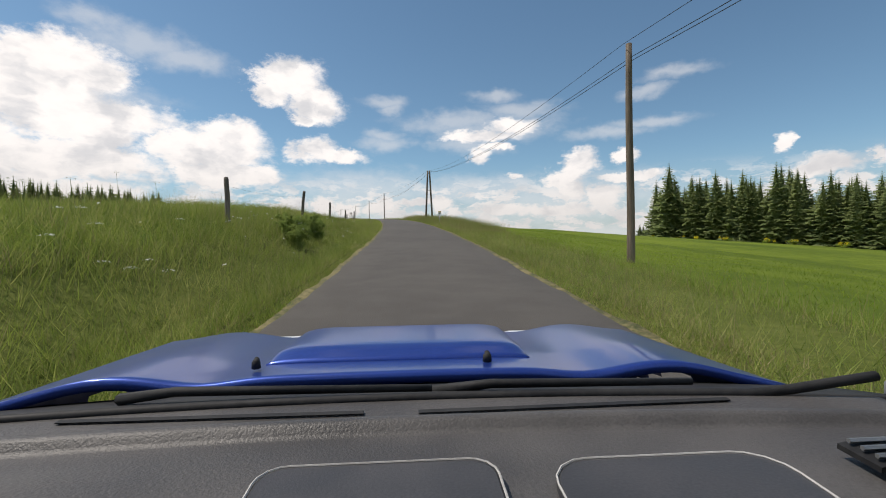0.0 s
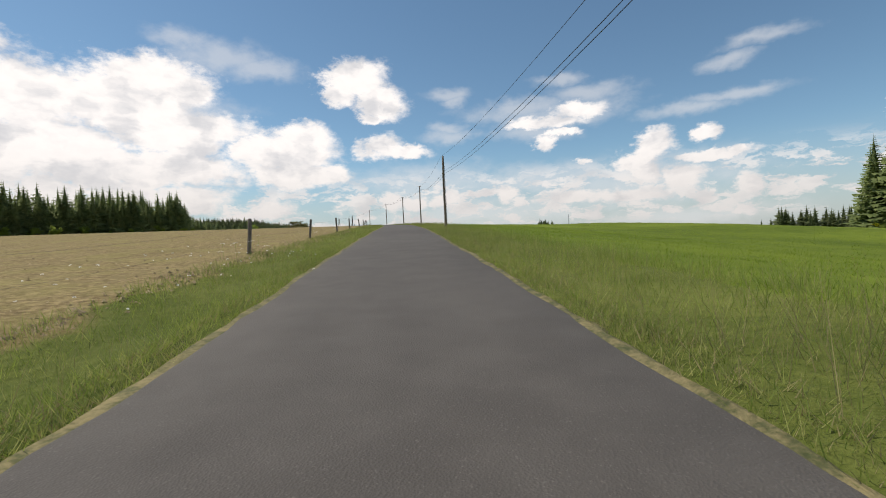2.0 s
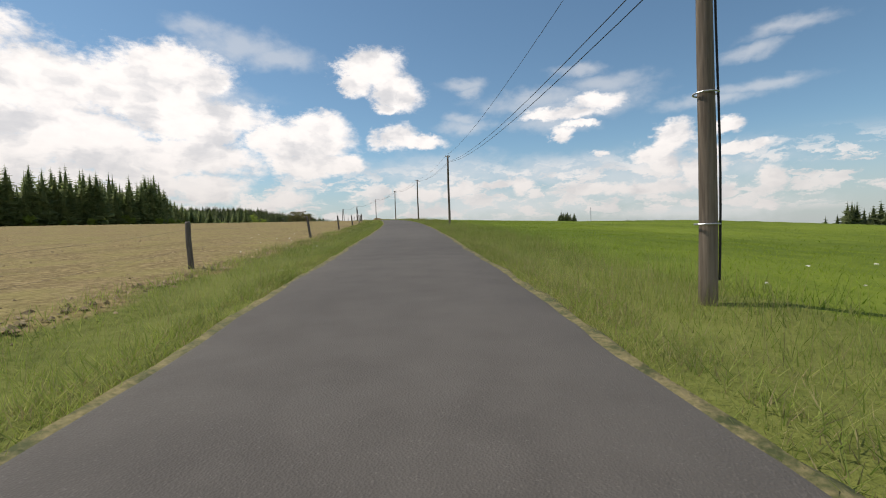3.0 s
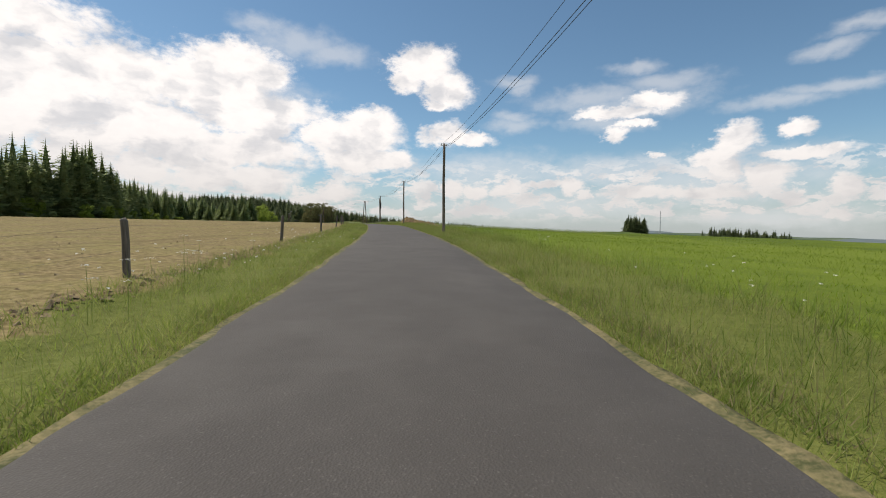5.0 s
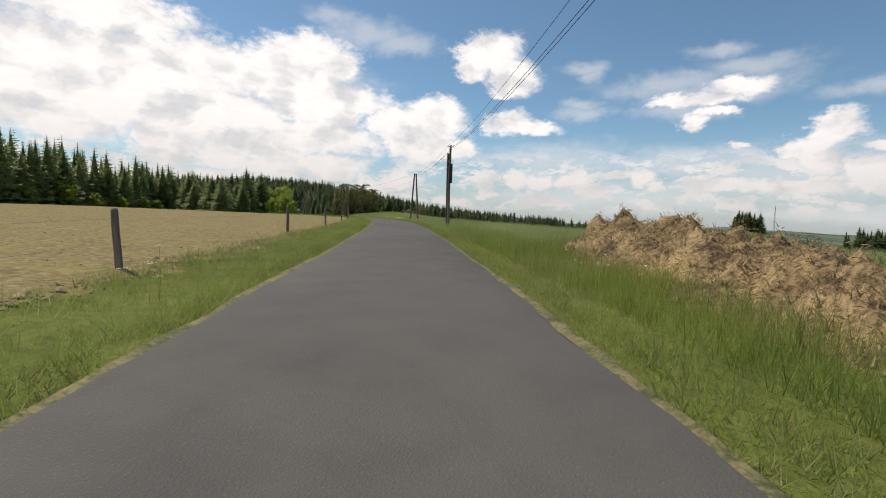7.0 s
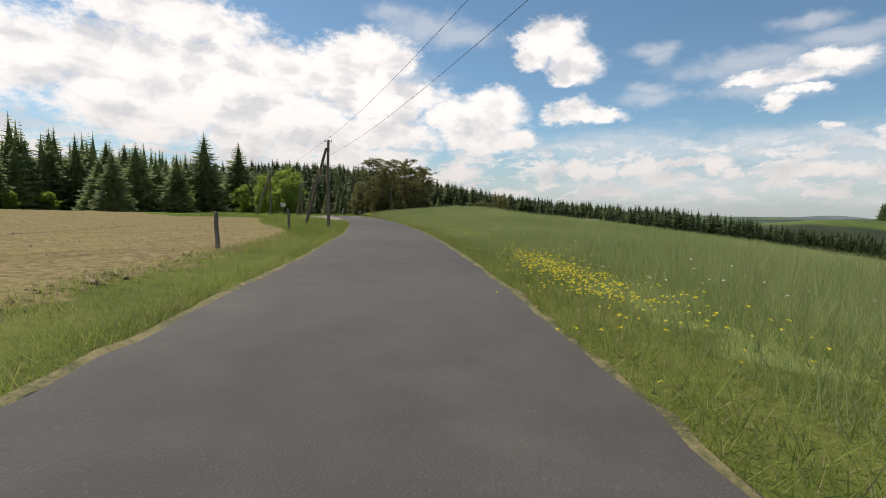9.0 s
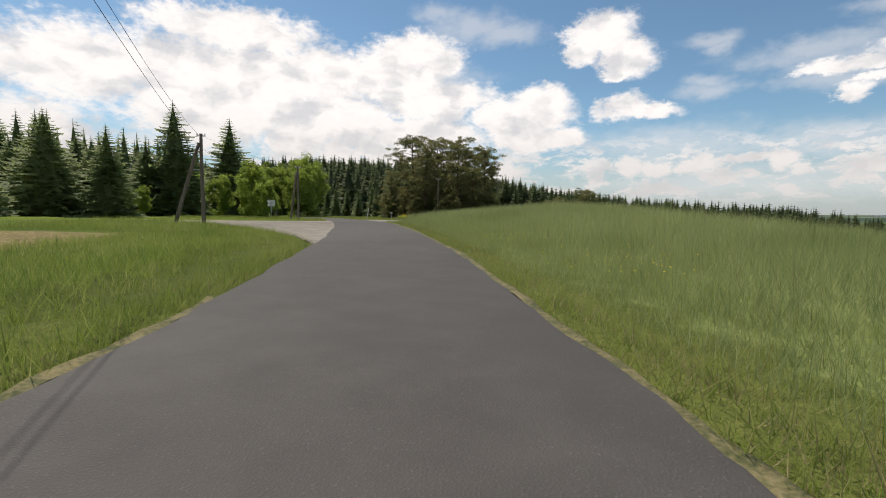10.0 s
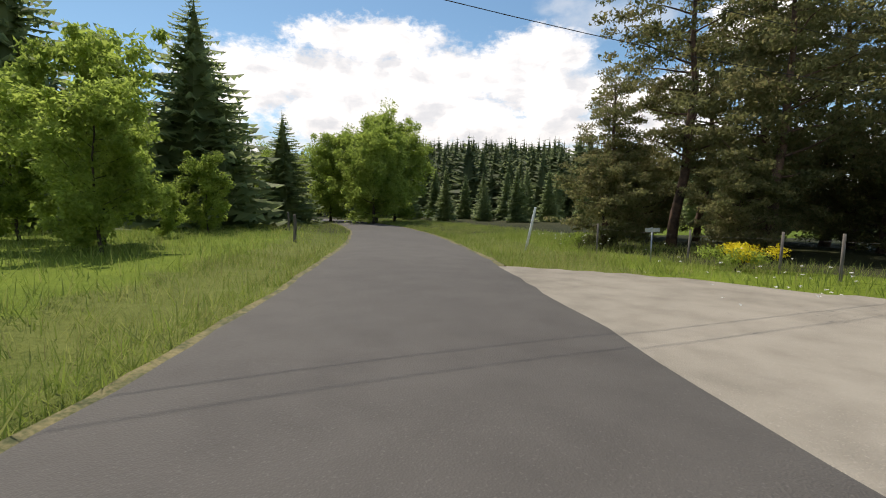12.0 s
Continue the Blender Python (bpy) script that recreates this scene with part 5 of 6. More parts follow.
# ---- heap of old straw ----
def build_heap():
    rng = np.random.default_rng(61)
    line = np.array([at_road(s, l) for s, l in ((247.5, 6.8), (244.5, 6.6), (241, 6.7), (238, 6.4), (234, 6.2), (230, 6.4), (224, 6.8))])
    tall = np.array([0.5, 1.02, 0.95, 0.68, 0.52, 0.46, 0.32])
    wide = np.array([1.5, 2.2, 2.5, 2.5, 2.4, 2.2, 1.6])
    gx, gy = np.arange(-68, -42, 0.16), np.arange(212, 244, 0.16)
    X, Y = np.meshgrid(gx, gy)
    x, y = X.ravel(), Y.ravel()
    up = np.zeros(len(x))
    for k in range(len(line) - 1):
        a, b = line[k], line[k + 1]
        d = b - a
        u = np.clip(((x - a[0]) * d[0] + (y - a[1]) * d[1]) / (d @ d), 0, 1)
        away = np.hypot(x - a[0] - u * d[0], y - a[1] - u * d[1])
        h, w = tall[k] + (tall[k + 1] - tall[k]) * u, wide[k] + (wide[k + 1] - wide[k]) * u
        up = np.maximum(up, h * (1 - smooth_step(away / w, 0.15, 1.0)))
    rough = np.array([noise.fractal(Vector((px * 1.25, py * 1.25, 0.3)), 0.8, 2.1, 5) for px, py in zip(x[up > 0.01], y[up > 0.01])])
    on = up > 0.01
    up[on] += (0.55 * rough + 0.035 * rng.normal(0, 1, on.sum())) * np.minimum(up[on] * 2.0, 1.0)
    z = height(x, y) + np.where(on, np.maximum(up, 0.0), 0) - 0.03
    nx = len(gx)
    i = (np.arange(len(gy) - 1)[:, None] * nx + np.arange(nx - 1)[None, :]).ravel()
    f = np.stack([i, i + 1, i + nx + 1, i + nx], 1)
    f = f[on[f].all(1)]
    used, inv = np.unique(f, return_inverse=True)
    pts = np.stack([x, y, z], 1)[used]
    root = thing("dung_heap", "long brown heap of old straw and dung in the grass", "heap")
    part("mound", (pts, inv.reshape(f.shape)), MAT["straw"], root, smooth=True)
    # loose stalks sticking out of it
    k = rng.integers(0, len(pts), 52000)
    c = pts[k] + rng.normal(0, 0.05, (len(k), 3))
    d = rng.normal(0, 1, (len(k), 3))
    d /= np.linalg.norm(d, axis=1)[:, None]
    e = rng.normal(0, 1, (len(k), 3)) * 0.007
    long = rng.uniform(0.04, 0.15, (len(k), 1))
    v = np.stack([c - e, c + e, c + d * long + [0, 0, 0.03]], 1).reshape(-1, 3)
    ob = part("loose_straw", (v, np.arange(len(v)).reshape(-1, 3)), MAT["straw_stalk"], root, "loose straw stalks")
    tagged(ob, kind="stuff")


build_heap()


# ---- signs and small things ----
def plate(name, size, at, mat, parent, label="", bevel=0.01):
    bm = bmesh.new()
    box(bm, size, (0, 0, 0), bevel)
    ob = part(name, bm, mat, parent, label)
    ob.location = at
    return ob


def bars(parent, rows, wide, top, gap, tall, front, mat, seed):
    rng = random.Random(seed)
    for k in range(rows):
        w = wide * rng.uniform(0.55, 1.0)
        plate("text_bar", (w, 0.004, tall), ((w - wide) / 2 if rows > 2 else 0, front, top - k * gap), mat, parent, "", 0.001)


def build_small_things():
    # kilometre marker
    x, y = -0.25, 38.7
    m = on_ground(x, y, radians(2), 1.0, 0.0)
    root = thing("road_marker", "white and yellow road marker on a grey steel post", "road sign", m)
    top = 3.05 - m.translation.z
    part("post", tube([(0, 0.03, -0.3), (0, 0.03, top - 0.02)], 0.028, 8), MAT["steel"], root, smooth=True)
    plate("panel", (0.23, 0.02, 0.19), (0, 0, top - 0.20), MAT["white_paint"], root, "white panel")
    plate("cap_panel", (0.23, 0.02, 0.095), (0, 0, top - 0.053), MAT["yellow_paint"], root, "yellow band along the top")
    for dx in (-0.05, 0.0, 0.045):
        plate("text_bar", (0.028, 0.004, 0.028), (dx, -0.012, top - 0.053), MAT["black_paint"], root, "", 0.001)
    for dx in (-0.035, 0.03):
        plate("text_bar", (0.05, 0.004, 0.075), (dx, -0.012, top - 0.2), MAT["black_paint"], root, "", 0.001)
    # three white direction boards on one post at the corner
    m = on_ground(-148.5, 323.2, radians(48), 1.0, 0.0)
    root = thing("direction_sign", "stack of three white direction boards on a grey post", "sign", m)
    zb = 13.35 - m.translation.z
    part("post", tube([(0, 0.03, -0.3), (0, 0.03, zb + 0.22)], 0.03, 8), MAT["steel"], root, smooth=True)
    for k in range(3):
        board = plate("board", (0.66, 0.025, 0.17), (0.06 * (k % 2), 0, zb + 0.12 - 0.2 * k), MAT["white_paint"], root, "white board with a line of dark print", 0.008)
        plate("text_bar", (0.42 - 0.06 * k, 0.004, 0.05), (0.02, -0.014, 0.0), MAT["black_paint"], board, "", 0.001)
    # small direction sign beyond the crossing
    m = on_ground(-144.6, 336.0, radians(50), 1.0, 0.0)
    root = thing("direction_sign", "small grey direction sign on a thin post", "sign", m)
    part("post", tube([(0, 0.02, -0.3), (0, 0.02, 0.86)], 0.02, 8), MAT["steel"], root, smooth=True)
    plate("panel", (0.36, 0.02, 0.10), (0, 0, 0.80), MAT["steel"], root, "grey panel", 0.006)
    # leaning white post
    m = on_ground(-149.0, 336.4, 0.0, 1.0, 0.0) @ Matrix.Rotation(radians(11), 4, Vector((-0.6, 0.8, 0)))
    root = thing("marker_post", "leaning weathered white marker post in the grass", "post", m)
    part("post", tube([(0, 0, -0.3), (0, 0, 0.7), (0, 0, 1.42), (0, 0, 1.45)], [0.045, 0.043, 0.04, 0.03], 10), MAT["white_paint"], root, smooth=True)
    # flowering broom and a green shrub
    rng = np.random.default_rng(71)
    for name, label, x, y, size, mat, tone in (("broom_bush", "broom bush in full yellow flower", -142.7, 336.0, 0.55, "yellow_flower", 900), ("shrub", "small light green shrub at the roadside", -148.2, 338.2, 0.6, "leaf", 700)):
        root = thing(name, label, "bush", on_ground(x, y))
        wood = joined(*[tube([(0, 0, 0), (0.3 * math.cos(a) * size, 0.3 * math.sin(a) * size, 0.5 * size), (0.7 * math.cos(a) * size, 0.7 * math.sin(a) * size, size)], [0.012, 0.009, 0.004], 5) for a in np.arange(0, 6.2, 0.8)])
        part("stem", wood, MAT["bark"], root)
        part("foliage", joined(*[clump(rng, (rng.normal(0, 0.45) * size, rng.normal(0, 0.45) * size, size * rng.uniform(0.45, 0.85)), 0.4 * size, tone // 6, 0.05) for _ in range(9)]), MAT["leaf"], root)
        if mat != "leaf":
            part("blossom", joined(*[clump(rng, (rng.normal(0, 0.5) * size, rng.normal(0, 0.5) * size, size * rng.uniform(0.6, 0.95)), 0.4 * size, tone // 4, 0.045) for _ in range(9)]), MAT[mat], root, "dense yellow blossom")
    # gorse at the foot of the stand
    for k in range(7):
        x, y = 99 + 7 * k + rng.normal(0, 2), 214 - 8 * k + rng.normal(0, 2)
        root = thing("broom_bush", "yellow-flowering broom below the spruce stand", "bush", on_ground(x, y), "brooms below the stand")
        part("foliage", joined(*[clump(rng, (rng.normal(0, 1.0), rng.normal(0, 1.0), rng.uniform(0.4, 1.6)), 0.8, 60, 0.25) for _ in range(6)]), MAT["leaf"], root)
        part("blossom", joined(*[clump(rng, (rng.normal(0, 1.0), rng.normal(0, 1.0), rng.uniform(0.9, 1.9)), 0.7, 60, 0.2) for _ in range(5)]), MAT["yellow_flower"], root, "yellow blossom")
    # thin posts beside the pines
    rail = thing("fence", "thin grey posts with wire in front of the pines", "fence")
    post = mesh_data("post", *tube([(0, 0, -0.3), (0, 0, 0.85)], [0.03, 0.026], 8), MAT["wood_post"], True)
    line = []
    for x, y in ((-146.5, 336.6), (-143.9, 336.4), (-141.9, 335.9), (-140.9, 335.6), (-139.4, 335.4), (-137.6, 335.3)):
        ob = part("post", post, None, rail)
        z = float(height(x, y)[0])
        ob.matrix_basis = Matrix.Translation((x, y, z)) @ Matrix.Rotation(radians(rng.normal(0, 4)), 4, "X")
        line.append((x, y, z + 0.7))
    part("wire", tube(np.array(line), 0.002, 4, False), MAT["cable"], rail)
    # dark posts on the grassy corner beyond the crossing
    post = mesh_data("post", *post_mesh(77), MAT["wood_post"], True)
    verge = thing("fence", "dark weathered posts on the grassy corner beyond the crossing", "fence")
    for x, y in ((-155.6, 331.2), (-163.5, 333.9), (-172.0, 335.4)):
        ob = part("post", post, None, verge)
        ob.matrix_basis = Matrix.Translation((x, y, float(height(x, y)[0]))) @ Matrix.Rotation(radians(rng.normal(0, 3)), 4, "X")
    # distant lattice mast
    x, y = 103.0, 960.0
    root = thing("radio_mast", "tall thin lattice radio mast far across the valley", "mast", on_ground(x, y))
    z0 = root.matrix_world.translation.z
    tall = 44.0 - z0
    for a in (0.5, 2.6, 4.7):
        part("leg", tube([(1.3 * math.cos(a), 1.3 * math.sin(a), 0), (0.3 * math.cos(a), 0.3 * math.sin(a), tall)], 0.16, 5), MAT["steel"], root)
    for k in range(1, 9):
        r = 1.3 - 1.0 * k / 9
        ring = [(r * math.cos(a), r * math.sin(a), tall * k / 9) for a in (0.5, 2.6, 4.7, 6.783)]
        part("ring", tube(ring, 0.09, 4, False), MAT["steel"], root)


build_small_things()


# ---- the car in which the walk begins ----
MAT["car_blue"], _g, _sh, _ = material("metallic_blue", 0.36, 0.5, 0.4)
_f = _g.ramp(_g.noise(own(_g), 900.0, 1.0), 0.35, 0.65)
_g.l(_g.mix(_f, rgb(0.010, 0.033, 0.20), rgb(0.02, 0.062, 0.32)), _sh.inputs["Base Color"])
_sh.inputs["Coat Weight"].default_value, _sh.inputs["Coat Roughness"].default_value = 0.5, 0.12
MAT["dash"] = two_scale("grained_dashboard", (0.050, 0.047, 0.045), (0.085, 0.080, 0.077), 5.0, 260.0, 0.55, 0.5, 0.002, spec=0.45)
MAT["dash_panel"] = two_scale("smooth_dash_panel", (0.040, 0.040, 0.043), (0.062, 0.061, 0.065), 6.0, 320.0, 0.5, 0.3, 0.001, spec=0.4)
MAT["rubber"] = two_scale("black_rubber", (0.010, 0.010, 0.011), (0.028, 0.028, 0.028), 6.0, 60.0, 0.7, 0.2, 0.002)
MAT["trim"] = two_scale("pale_pillar_trim", (0.36, 0.35, 0.33), (0.50, 0.49, 0.47), 5.0, 120.0, 0.7, 0.2, 0.001)
MAT["alloy"] = two_scale("alloy_wheel", (0.34, 0.34, 0.35), (0.55, 0.55, 0.56), 6.0, 80.0, 0.35, 0.1, 0.001, metal=0.9)
MAT["lamp_lens"] = two_scale("lamp_lens", (0.55, 0.57, 0.60), (0.75, 0.76, 0.78), 6.0, 40.0, 0.15, 0.0)
MAT["red_lens"] = two_scale("red_lens", (0.30, 0.01, 0.01), (0.45, 0.03, 0.02), 6.0, 40.0, 0.2, 0.0)
MAT["side_glass"], _g, _sh, _ = material("tinted_glass", 0.05, 0.0, 0.5)
_sh.inputs["Base Color"].default_value, _sh.inputs["Transmission Weight"].default_value = rgb(0.7, 0.76, 0.74), 0.9


def sheet(fun, nu, nv, thick=0.0):
    """Quads of a surface fun(u, v) -> x, y, z over -1..1 and 0..1; with thickness, a closed shell."""
    u, v = np.meshgrid(np.linspace(-1, 1, nu), np.linspace(0, 1, nv))
    p = np.stack(fun(u.ravel(), v.ravel()), 1)
    i = (np.arange(nv - 1)[:, None] * nu + np.arange(nu - 1)[None, :]).ravel()
    f = np.stack([i, i + 1, i + nu + 1, i + nu], 1)
    if not thick:
        return p, f
    n = len(p)
    under = p - np.array([0, 0, thick])
    rim = [*range(nu), *range(2 * nu - 1, n, nu), *range(n - 2, n - nu - 1, -1), *range(n - 2 * nu, 0, -nu)]
    sides = np.array([(a, a + n, b + n, b) for a, b in zip(rim, rim[1:] + rim[:1])])
    return np.vstack([p, under]), np.vstack([f, f[:, ::-1] + n, sides])


def build_car():
    go = Vector((ROWS[1][1] - ROWS[0][1], ROWS[1][2] - ROWS[0][2], ROWS[1][3] - ROWS[0][3])).normalized()
    right = go.cross(Vector((0, 0, 1))).normalized()
    up = right.cross(go)
    m = Matrix((right, go, up)).transposed().to_4x4()
    m.translation = -up * EYE - right * 0.03
    car = thing("car", "metallic blue saloon car with bonnet scoop and grey dashboard", "car", m)

    def bonnet_z(x, y):
        edge = 0.80 - 0.153 * (y - 0.87)
        half = 0.75 + 0.13 * np.clip((y - 0.87) / 0.95, 0, 1)
        a = np.abs(x) / half
        return edge + 0.035 * (1 - a ** 4) * np.clip(1.25 - (y - 0.87), 0.2, 1) + 0.020 * np.exp(-((a - 0.74) / 0.15) ** 2) - 0.010 * np.exp(-((a - 0.50) / 0.10) ** 2) - 0.10 * np.clip((y - 1.75) / 0.3, 0, 1) ** 2

    def bonnet(u, v):
        y = 0.872 - 0.055 * u * u + 1.15 * v - 0.06 * u * u * v
        half = 0.75 + 0.13 * np.clip((y - 0.87) / 0.95, 0, 1)
        x = u * half
        return x, y, bonnet_z(x, y)

    body = part("bonnet", sheet(bonnet, 49, 33, 0.02), MAT["car_blue"], car, "glossy blue bonnet", True)

    def scoop(u, v):
        y = 1.02 + 0.48 * v
        half = 0.268 + 0.035 * v
        a = np.abs(u)
        x = np.sign(u) * half * np.minimum(a / 0.82, 1) ** 0.92 + np.sign(u) * 0.03 * np.clip((a - 0.82) / 0.18, 0, 1)
        high = (0.020 + 0.030 * v ** 0.8) * np.sqrt(np.clip(1 - np.clip((a - 0.55) / 0.45, 0, 1) ** 2, 0, 1)) * smooth_step(v, -0.02, 0.14) * (1 - 0.35 * smooth_step(v, 0.86, 1.0))
        return x, y, bonnet_z(x, y) + high + 0.002

    part("scoop", sheet(scoop, 41, 25, 0.012), MAT["car_blue"], body, "raised blue air scoop", True)
    mouth = sheet(lambda u, v: (u * 0.285, np.full_like(u, 1.497), 0.708 + 0.045 * v * (1 - u ** 6)), 15, 5)
    part("scoop_mouth", mouth, MAT["rubber"], body, "black scoop opening")
    for x in (-0.30, 0.19):
        part("washer_jet", tube([(x, 0.965, 0.822), (x, 0.965, 0.836), (x, 0.972, 0.841)], [0.010, 0.009, 0.005], 8), MAT["rubber"], car, "small black washer jet", True)

    # below the bonnet: wings, doors, bumpers as one shell with its waist line
    ys = np.array([2.12, 2.05, 1.8, 1.3, 0.85, 0.3, -0.6, -1.4, -1.9, -2.2, -2.28])
    half = np.array([0.60, 0.76, 0.86, 0.88, 0.87, 0.87, 0.87, 0.86, 0.82, 0.72, 0.60])
    top = np.array([0.50, 0.555, 0.635, 0.73, 0.80, 0.83, 0.85, 0.87, 0.87, 0.83, 0.74])

    def flank(side):
        def fun(u, v):
            y = np.interp(v, np.linspace(0, 1, len(ys)), ys)
            h, t = np.interp(v, np.linspace(0, 1, len(ys)), half), np.interp(v, np.linspace(0, 1, len(ys)), top)
            w = (u + 1) / 2
            z = 0.20 + (t - 0.20) * w
            x = side * (h - 0.05 * np.abs(2 * w - 0.9) ** 3 - 0.05 * np.clip(w - 0.93, 0, 1) / 0.07)
            return x, y, z
        return fun

    for side, name in ((-1, "body_side"), (1, "body_side")):
        v, f = sheet(flank(side), 14, 60)
        arch = np.zeros(len(f), bool)
        c = v[f].mean(1)
        for wy in (1.32, -1.28):
            arch |= np.hypot(c[:, 1] - wy, c[:, 2] - 0.29) < 0.34
        part(name, (v, f[~arch]), MAT["car_blue"], car, "blue wing and door panel", True)
    for y, n in ((2.11, 1), (-2.27, -1)):
        bm = bmesh.new()
        box(bm, (1.42, 0.14, 0.32), (0, y, 0.37), 0.05)
        part("bumper", bm, MAT["car_blue"], car)
    boot = sheet(lambda u, v: (u * 0.80 * (1 - 0.12 * v), -1.55 - 0.70 * v, 0.90 - 0.06 * v - 0.04 * u ** 4), 15, 9, 0.02)
    part("boot_lid", boot, MAT["car_blue"], car, "blue boot lid", True)
    for side in (-1, 1):
        bm = bmesh.new()
        box(bm, (0.30, 0.10, 0.14), (side * 0.60, 2.04, 0.52), 0.03)
        part("headlight", bm, MAT["lamp_lens"], car, "clear headlight")
        bm = bmesh.new()
        box(bm, (0.26, 0.08, 0.16), (side * 0.60, -2.22, 0.72), 0.03)
        part("tail_light", bm, MAT["red_lens"], car, "red tail light")
        for wy in (1.32, -1.28):
            hub = Matrix.Translation((side * 0.77, wy, 0.29)) @ Matrix.Rotation(radians(90), 4, "Y")
            ring = [(0.20, -0.09), (0.27, -0.10), (0.29, -0.07), (0.292, 0.0), (0.29, 0.07), (0.27, 0.10), (0.20, 0.09)]
            ang = np.linspace(0, 2 * np.pi, 33)[:-1]
            v = np.array([(r * math.cos(a), r * math.sin(a), h) for r, h in ring for a in ang])
            f = np.array([(i * 32 + j, i * 32 + (j + 1) % 32, (i + 1) * 32 + (j + 1) % 32, (i + 1) * 32 + j) for i in range(6) for j in range(32)])
            wheel = thing("wheel", "", "")
            wheel.parent, wheel.matrix_basis = car, hub
            part("tyre", (v, f), MAT["rubber"], wheel, "black tyre", True)
            bm = bmesh.new()
            bmesh.ops.create_cone(bm, cap_ends=True, segments=32, radius1=0.2, radius2=0.2, depth=0.10)
            for k in range(5):
                box(bm, (0.045, 0.19, 0.03), (0.1 * math.cos(k * 1.2566), 0.1 * math.sin(k * 1.2566), side * 0.06), 0.01, Matrix.Rotation(k * 1.2566 - 1.5708, 4, "Z"))
            part("rim", bm, MAT["alloy"], wheel, "silver alloy rim")
    # cabin: pillars, roof, side and rear glass; the windscreen opening is left clear
    roof = sheet(lambda u, v: (u * 0.55 * (1 - 0.04 * v), -0.06 - 1.15 * v, 1.375 - 0.05 * (v - 0.35) ** 2 - 0.035 * u ** 4), 17, 13, 0.03)
    part("roof", roof, MAT["car_blue"], car, "blue roof panel", True)
    for side in (-1, 1):
        part("front_pillar", tube([(side * 0.87, 0.70, 0.83), (side * 0.76, 0.38, 1.08), (side * 0.60, -0.02, 1.35)], [0.036, 0.034, 0.032], 10), MAT["trim"], car, "pale trimmed windscreen pillar", True)
        part("door_pillar", tube([(side * 0.76, -0.50, 0.84), (side * 0.57, -0.55, 1.345)], 0.04, 8), MAT["car_blue"], car, "", True)
        part("rear_pillar", tube([(side * 0.74, -1.62, 0.88), (side * 0.53, -1.18, 1.34)], 0.05, 8), MAT["car_blue"], car, "", True)
        for y0, y1, y2, y3 in ((0.42, -0.44, -0.50, 0.02), (-0.56, -1.50, -1.16, -0.60)):
            p = np.array([(side * 0.775, y0, 0.845), (side * 0.765, y1, 0.855), (side * 0.575, y2, 1.325), (side * 0.585, y3, 1.325)])
            q = p + np.array([side * 0.006, 0, 0])
            f = [(0, 1, 2, 3), (7, 6, 5, 4), (0, 4, 5, 1), (1, 5, 6, 2), (2, 6, 7, 3), (3, 7, 4, 0)]
            part("side_window", (np.vstack([p, q]), np.array(f)), MAT["side_glass"], car, "tinted side window")
        bm = bmesh.new()
        box(bm, (0.20, 0.10, 0.13), (side * 0.95, 0.42, 0.93), 0.035)
        part("door_mirror", bm, MAT["car_blue"], car, "blue door mirror")
    p = np.array([(-0.70, -1.66, 0.90), (0.70, -1.66, 0.90), (0.51, -1.22, 1.325), (-0.51, -1.22, 1.325)])
    q = p + np.array([0, -0.006, 0.004])
    f = [(0, 1, 2, 3), (7, 6, 5, 4), (0, 4, 5, 1), (1, 5, 6, 2), (2, 6, 7, 3), (3, 7, 4, 0)]
    part("rear_window", (np.vstack([p, q]), np.array(f)), MAT["side_glass"], car, "tinted rear window")
    floor = sheet(lambda u, v: (u * 0.80, 0.80 - 2.5 * v, 0.30 + 0 * u), 5, 7, 0.03)
    part("cabin_floor", floor, MAT["rubber"], car, "black cabin floor")
    # cowl and wipers
    cowl = sheet(lambda u, v: (u * 0.83, 0.69 + 0.20 * v - 0.05 * u * u, 0.862 - 0.055 * v - 0.012 * u * u), 25, 7, 0.015)
    part("cowl", cowl, MAT["rubber"], car, "black cowl below the windscreen", True)
    for x0, x1, y in ((-0.46, 0.06, 0.745), (0.06, 0.50, 0.735)):
        arm = [(x0, y + 0.03, 0.840), (x0 + 0.10, y + 0.015, 0.856), (x1, y - 0.01, 0.858)]
        part("wiper", tube(arm, [0.010, 0.008, 0.006], 6), MAT["rubber"], car, "black wiper arm and blade", True)
    part("screen_seal", tube([(x, 0.672 - 0.05 * (x / 0.72) ** 2, 0.868 + 0.03 * np.clip((x - 0.56) / 0.16, 0, 1)) for x in np.linspace(-0.72, 0.72, 25)], 0.008, 8), MAT["rubber"], car, "black windscreen seal", True)

    # dashboard
    def dash(u, v):
        x = u * 0.72
        y = 0.665 - 0.50 * v - 0.05 * u * u * (1 - v)
        z = 0.868 + 0.010 * smooth_step(v, 0.10, 0.15) - 0.013 * smooth_step(v, 0.165, 0.20) + 0.006 * smooth_step(v, 0.25, 0.9)
        z = z + 0.028 * smooth_step(-x, 0.16, 0.40) * smooth_step(v, 0.22, 0.50) - 0.22 * smooth_step(v, 0.86, 1.0)
        return x, y, z

    board = part("dashboard", sheet(dash, 81, 81, 0.03), MAT["dash"], car, "grained dark grey dashboard", True)

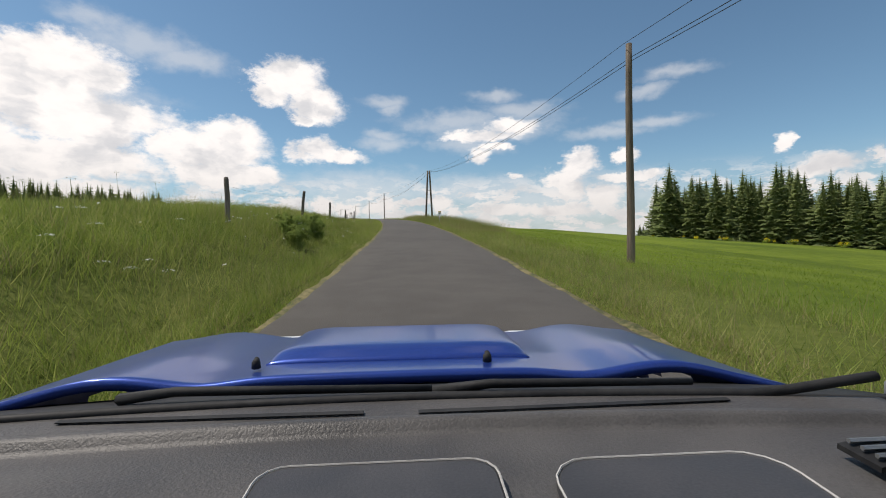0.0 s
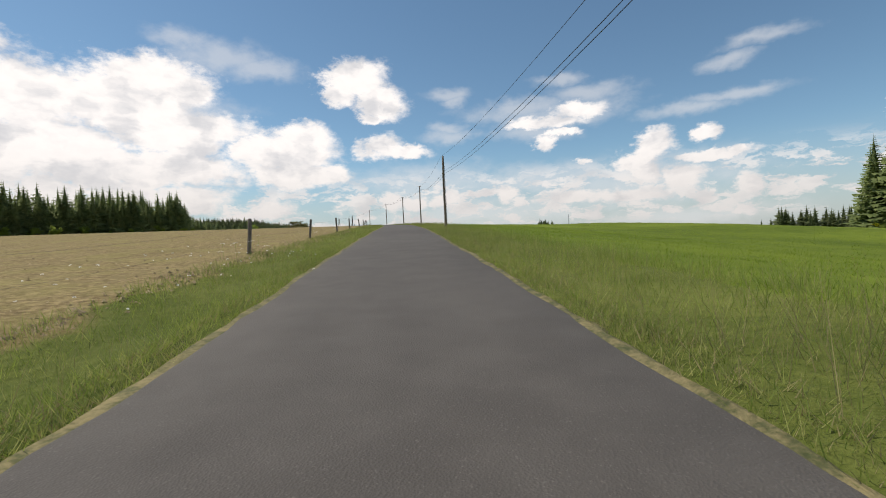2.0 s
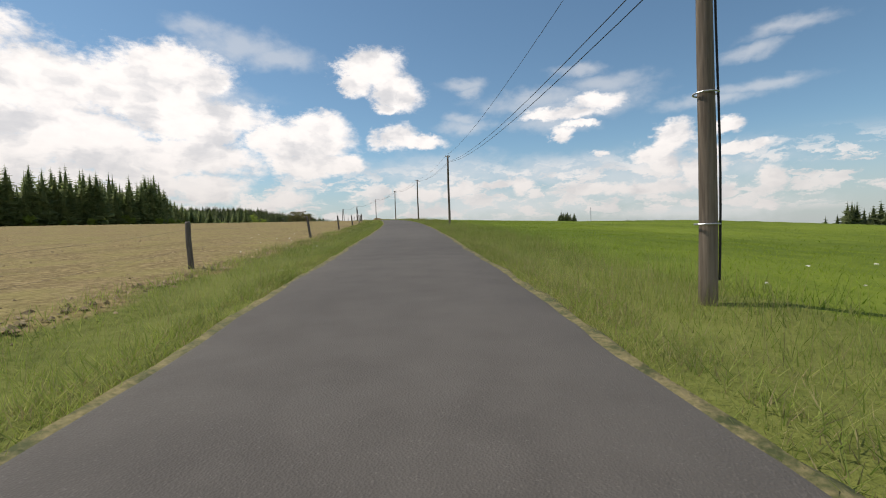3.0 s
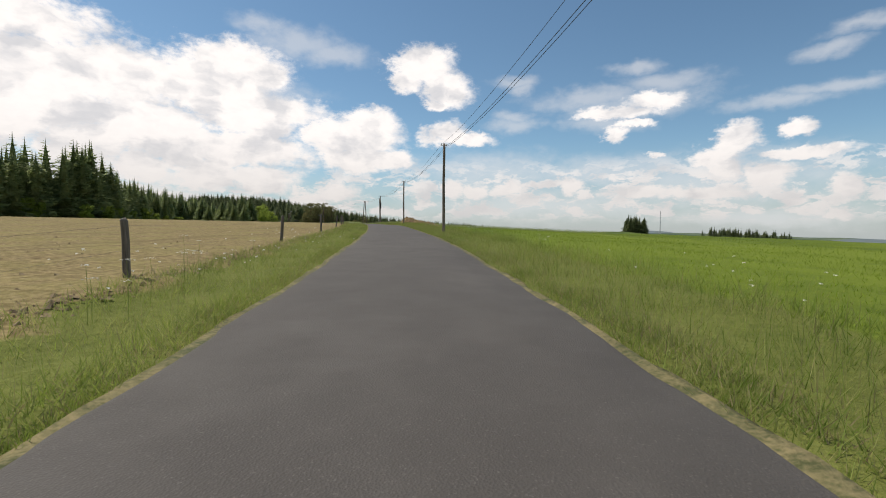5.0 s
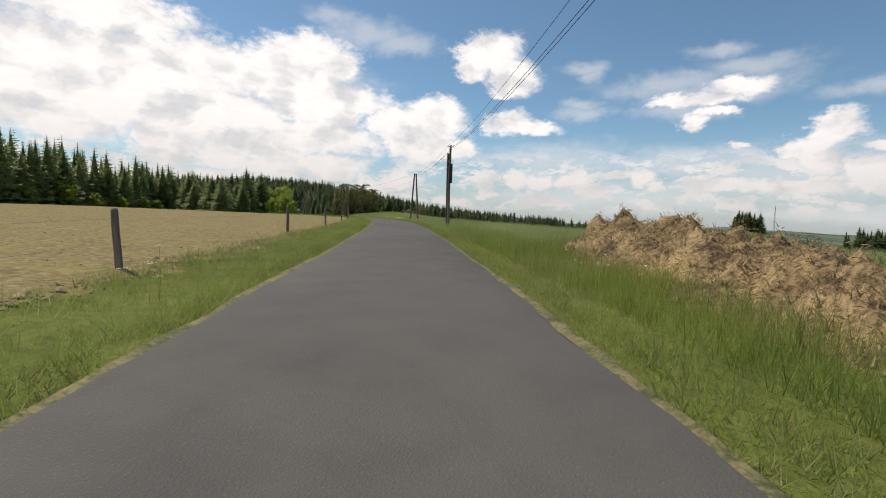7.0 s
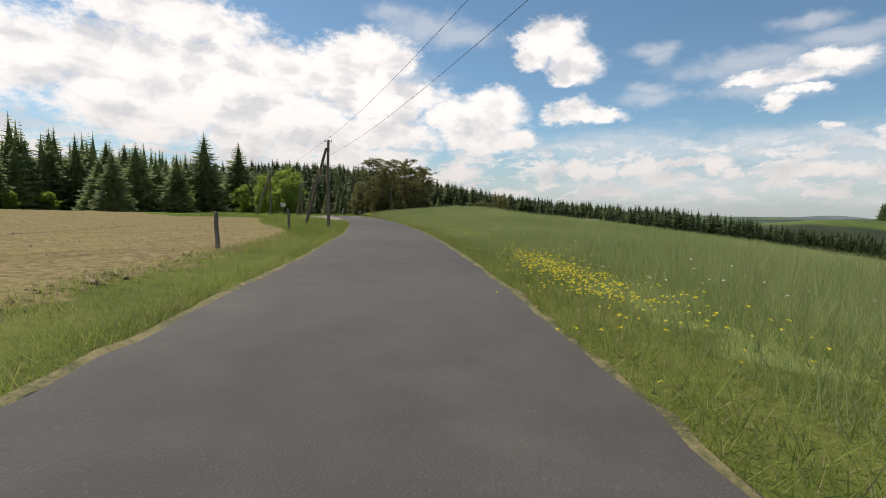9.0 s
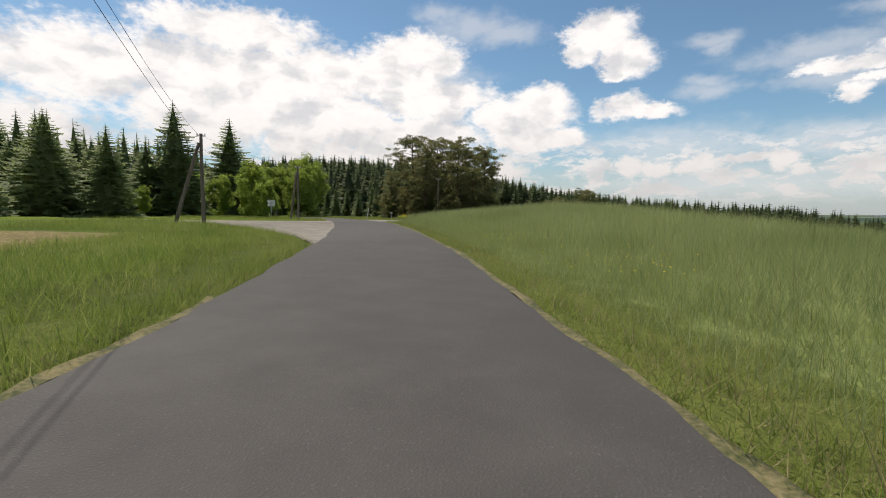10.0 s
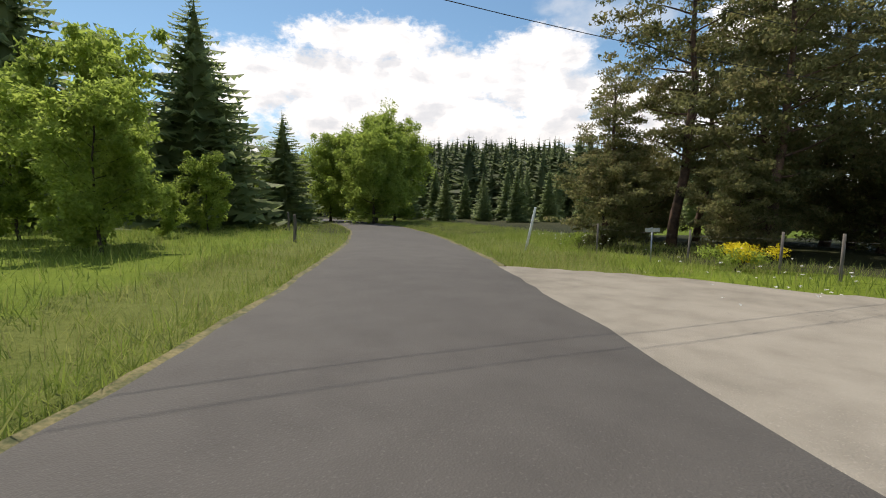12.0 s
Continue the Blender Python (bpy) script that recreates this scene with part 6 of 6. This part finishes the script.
    def rounded_pad(x0, x1, y0, y1, r, lift):
        ring = []
        for cx, cy, a0 in ((x1 - r, y0 - r, 0), (x0 + r, y0 - r, 90), (x0 + r, y1 + r, 180), (x1 - r, y1 + r, 270)):
            ring += [(cx + r * math.cos(radians(a0 + a)), cy + r * math.sin(radians(a0 + a))) for a in (0, 15, 30, 45, 60, 75, 90)]
        n = len(ring)
        c = ((x0 + x1) / 2, (y0 + y1) / 2)
        v = [(x, y, lift - 0.012) for x, y in ring] + [(x, y, lift) for x, y in ring] + [(c[0] + (x - c[0]) * 0.975, c[1] + (y - c[1]) * 0.975, lift + 0.002) for x, y in ring] + [(*c, lift + 0.003)]
        f = []
        for i in range(n):
            j = (i + 1) % n
            f += [(i, j, n + j), (i, n + j, n + i), (n + i, n + j, 2 * n + j), (n + i, 2 * n + j, 2 * n + i), (2 * n + i, 2 * n + j, 3 * n)]
        return np.array(v, float), np.array(f)

    part("lid", rounded_pad(-0.133, 0.117, 0.479, 0.18, 0.03, 0.876), MAT["dash_panel"], board, "smooth grey lid with rounded corners")
    for x0, x1, y0, r in ((-0.133, 0.117, 0.479, 0.03), (0.172, 0.425, 0.469, 0.045)):
        seam = [(x0, 0.2, 0.8785), (x0, y0 - r, 0.8785)] + [(x0 + r - r * math.cos(radians(a)), y0 - r + r * math.sin(radians(a)), 0.8785) for a in (20, 45, 70)] + [(x0 + r, y0, 0.8785), (x1 - r, y0, 0.8785)]
        seam += [(x1 - r + r * math.sin(radians(a)), y0 - r + r * math.cos(radians(a)), 0.8785) for a in (20, 45, 70)] + [(x1, y0 - r, 0.8785), (x1, 0.2, 0.8785)]
        part("seam", tube(seam, 0.0013, 5, False), MAT["trim"], board, "pale seam round the lid")
    part("lid", rounded_pad(0.172, 0.425, 0.469, 0.18, 0.045, 0.876), MAT["dash_panel"], board, "smooth grey lid with rounded corners")
    for x0, x1, y0, y1 in ((-0.448, -0.040, 0.628, 0.622), (0.036, 0.490, 0.618, 0.622)):
        a, b = np.array([x0, y0, 0.870]), np.array([x1, y1, 0.870])
        v = np.array([a + [0, -0.005, 0], b + [0, -0.005, 0], b + [0, 0.005, 0.0], a + [0, 0.005, 0.0]])
        w = v + np.array([0, 0, 0.0016])
        f = [(4, 5, 6, 7), (0, 1, 5, 4), (1, 2, 6, 5), (2, 3, 7, 6), (3, 0, 4, 7)]
        part("demister_slot", (np.vstack([v, w]), np.array(f)), MAT["rubber"], board, "black demister slot")
    vent = sheet(lambda u, v: (0.545 + 0.035 * u, 0.47 - 0.05 * v, 0.882 + 0.004 * (1 - u * u)), 7, 5, 0.006)
    part("side_vent", vent, MAT["rubber"], board, "black side air vent")
    for k in range(3):
        part("vent_slat", tube([(0.515, 0.462 - 0.016 * k, 0.889), (0.575, 0.462 - 0.016 * k, 0.889)], 0.003, 5), MAT["steel"], board)


build_car()
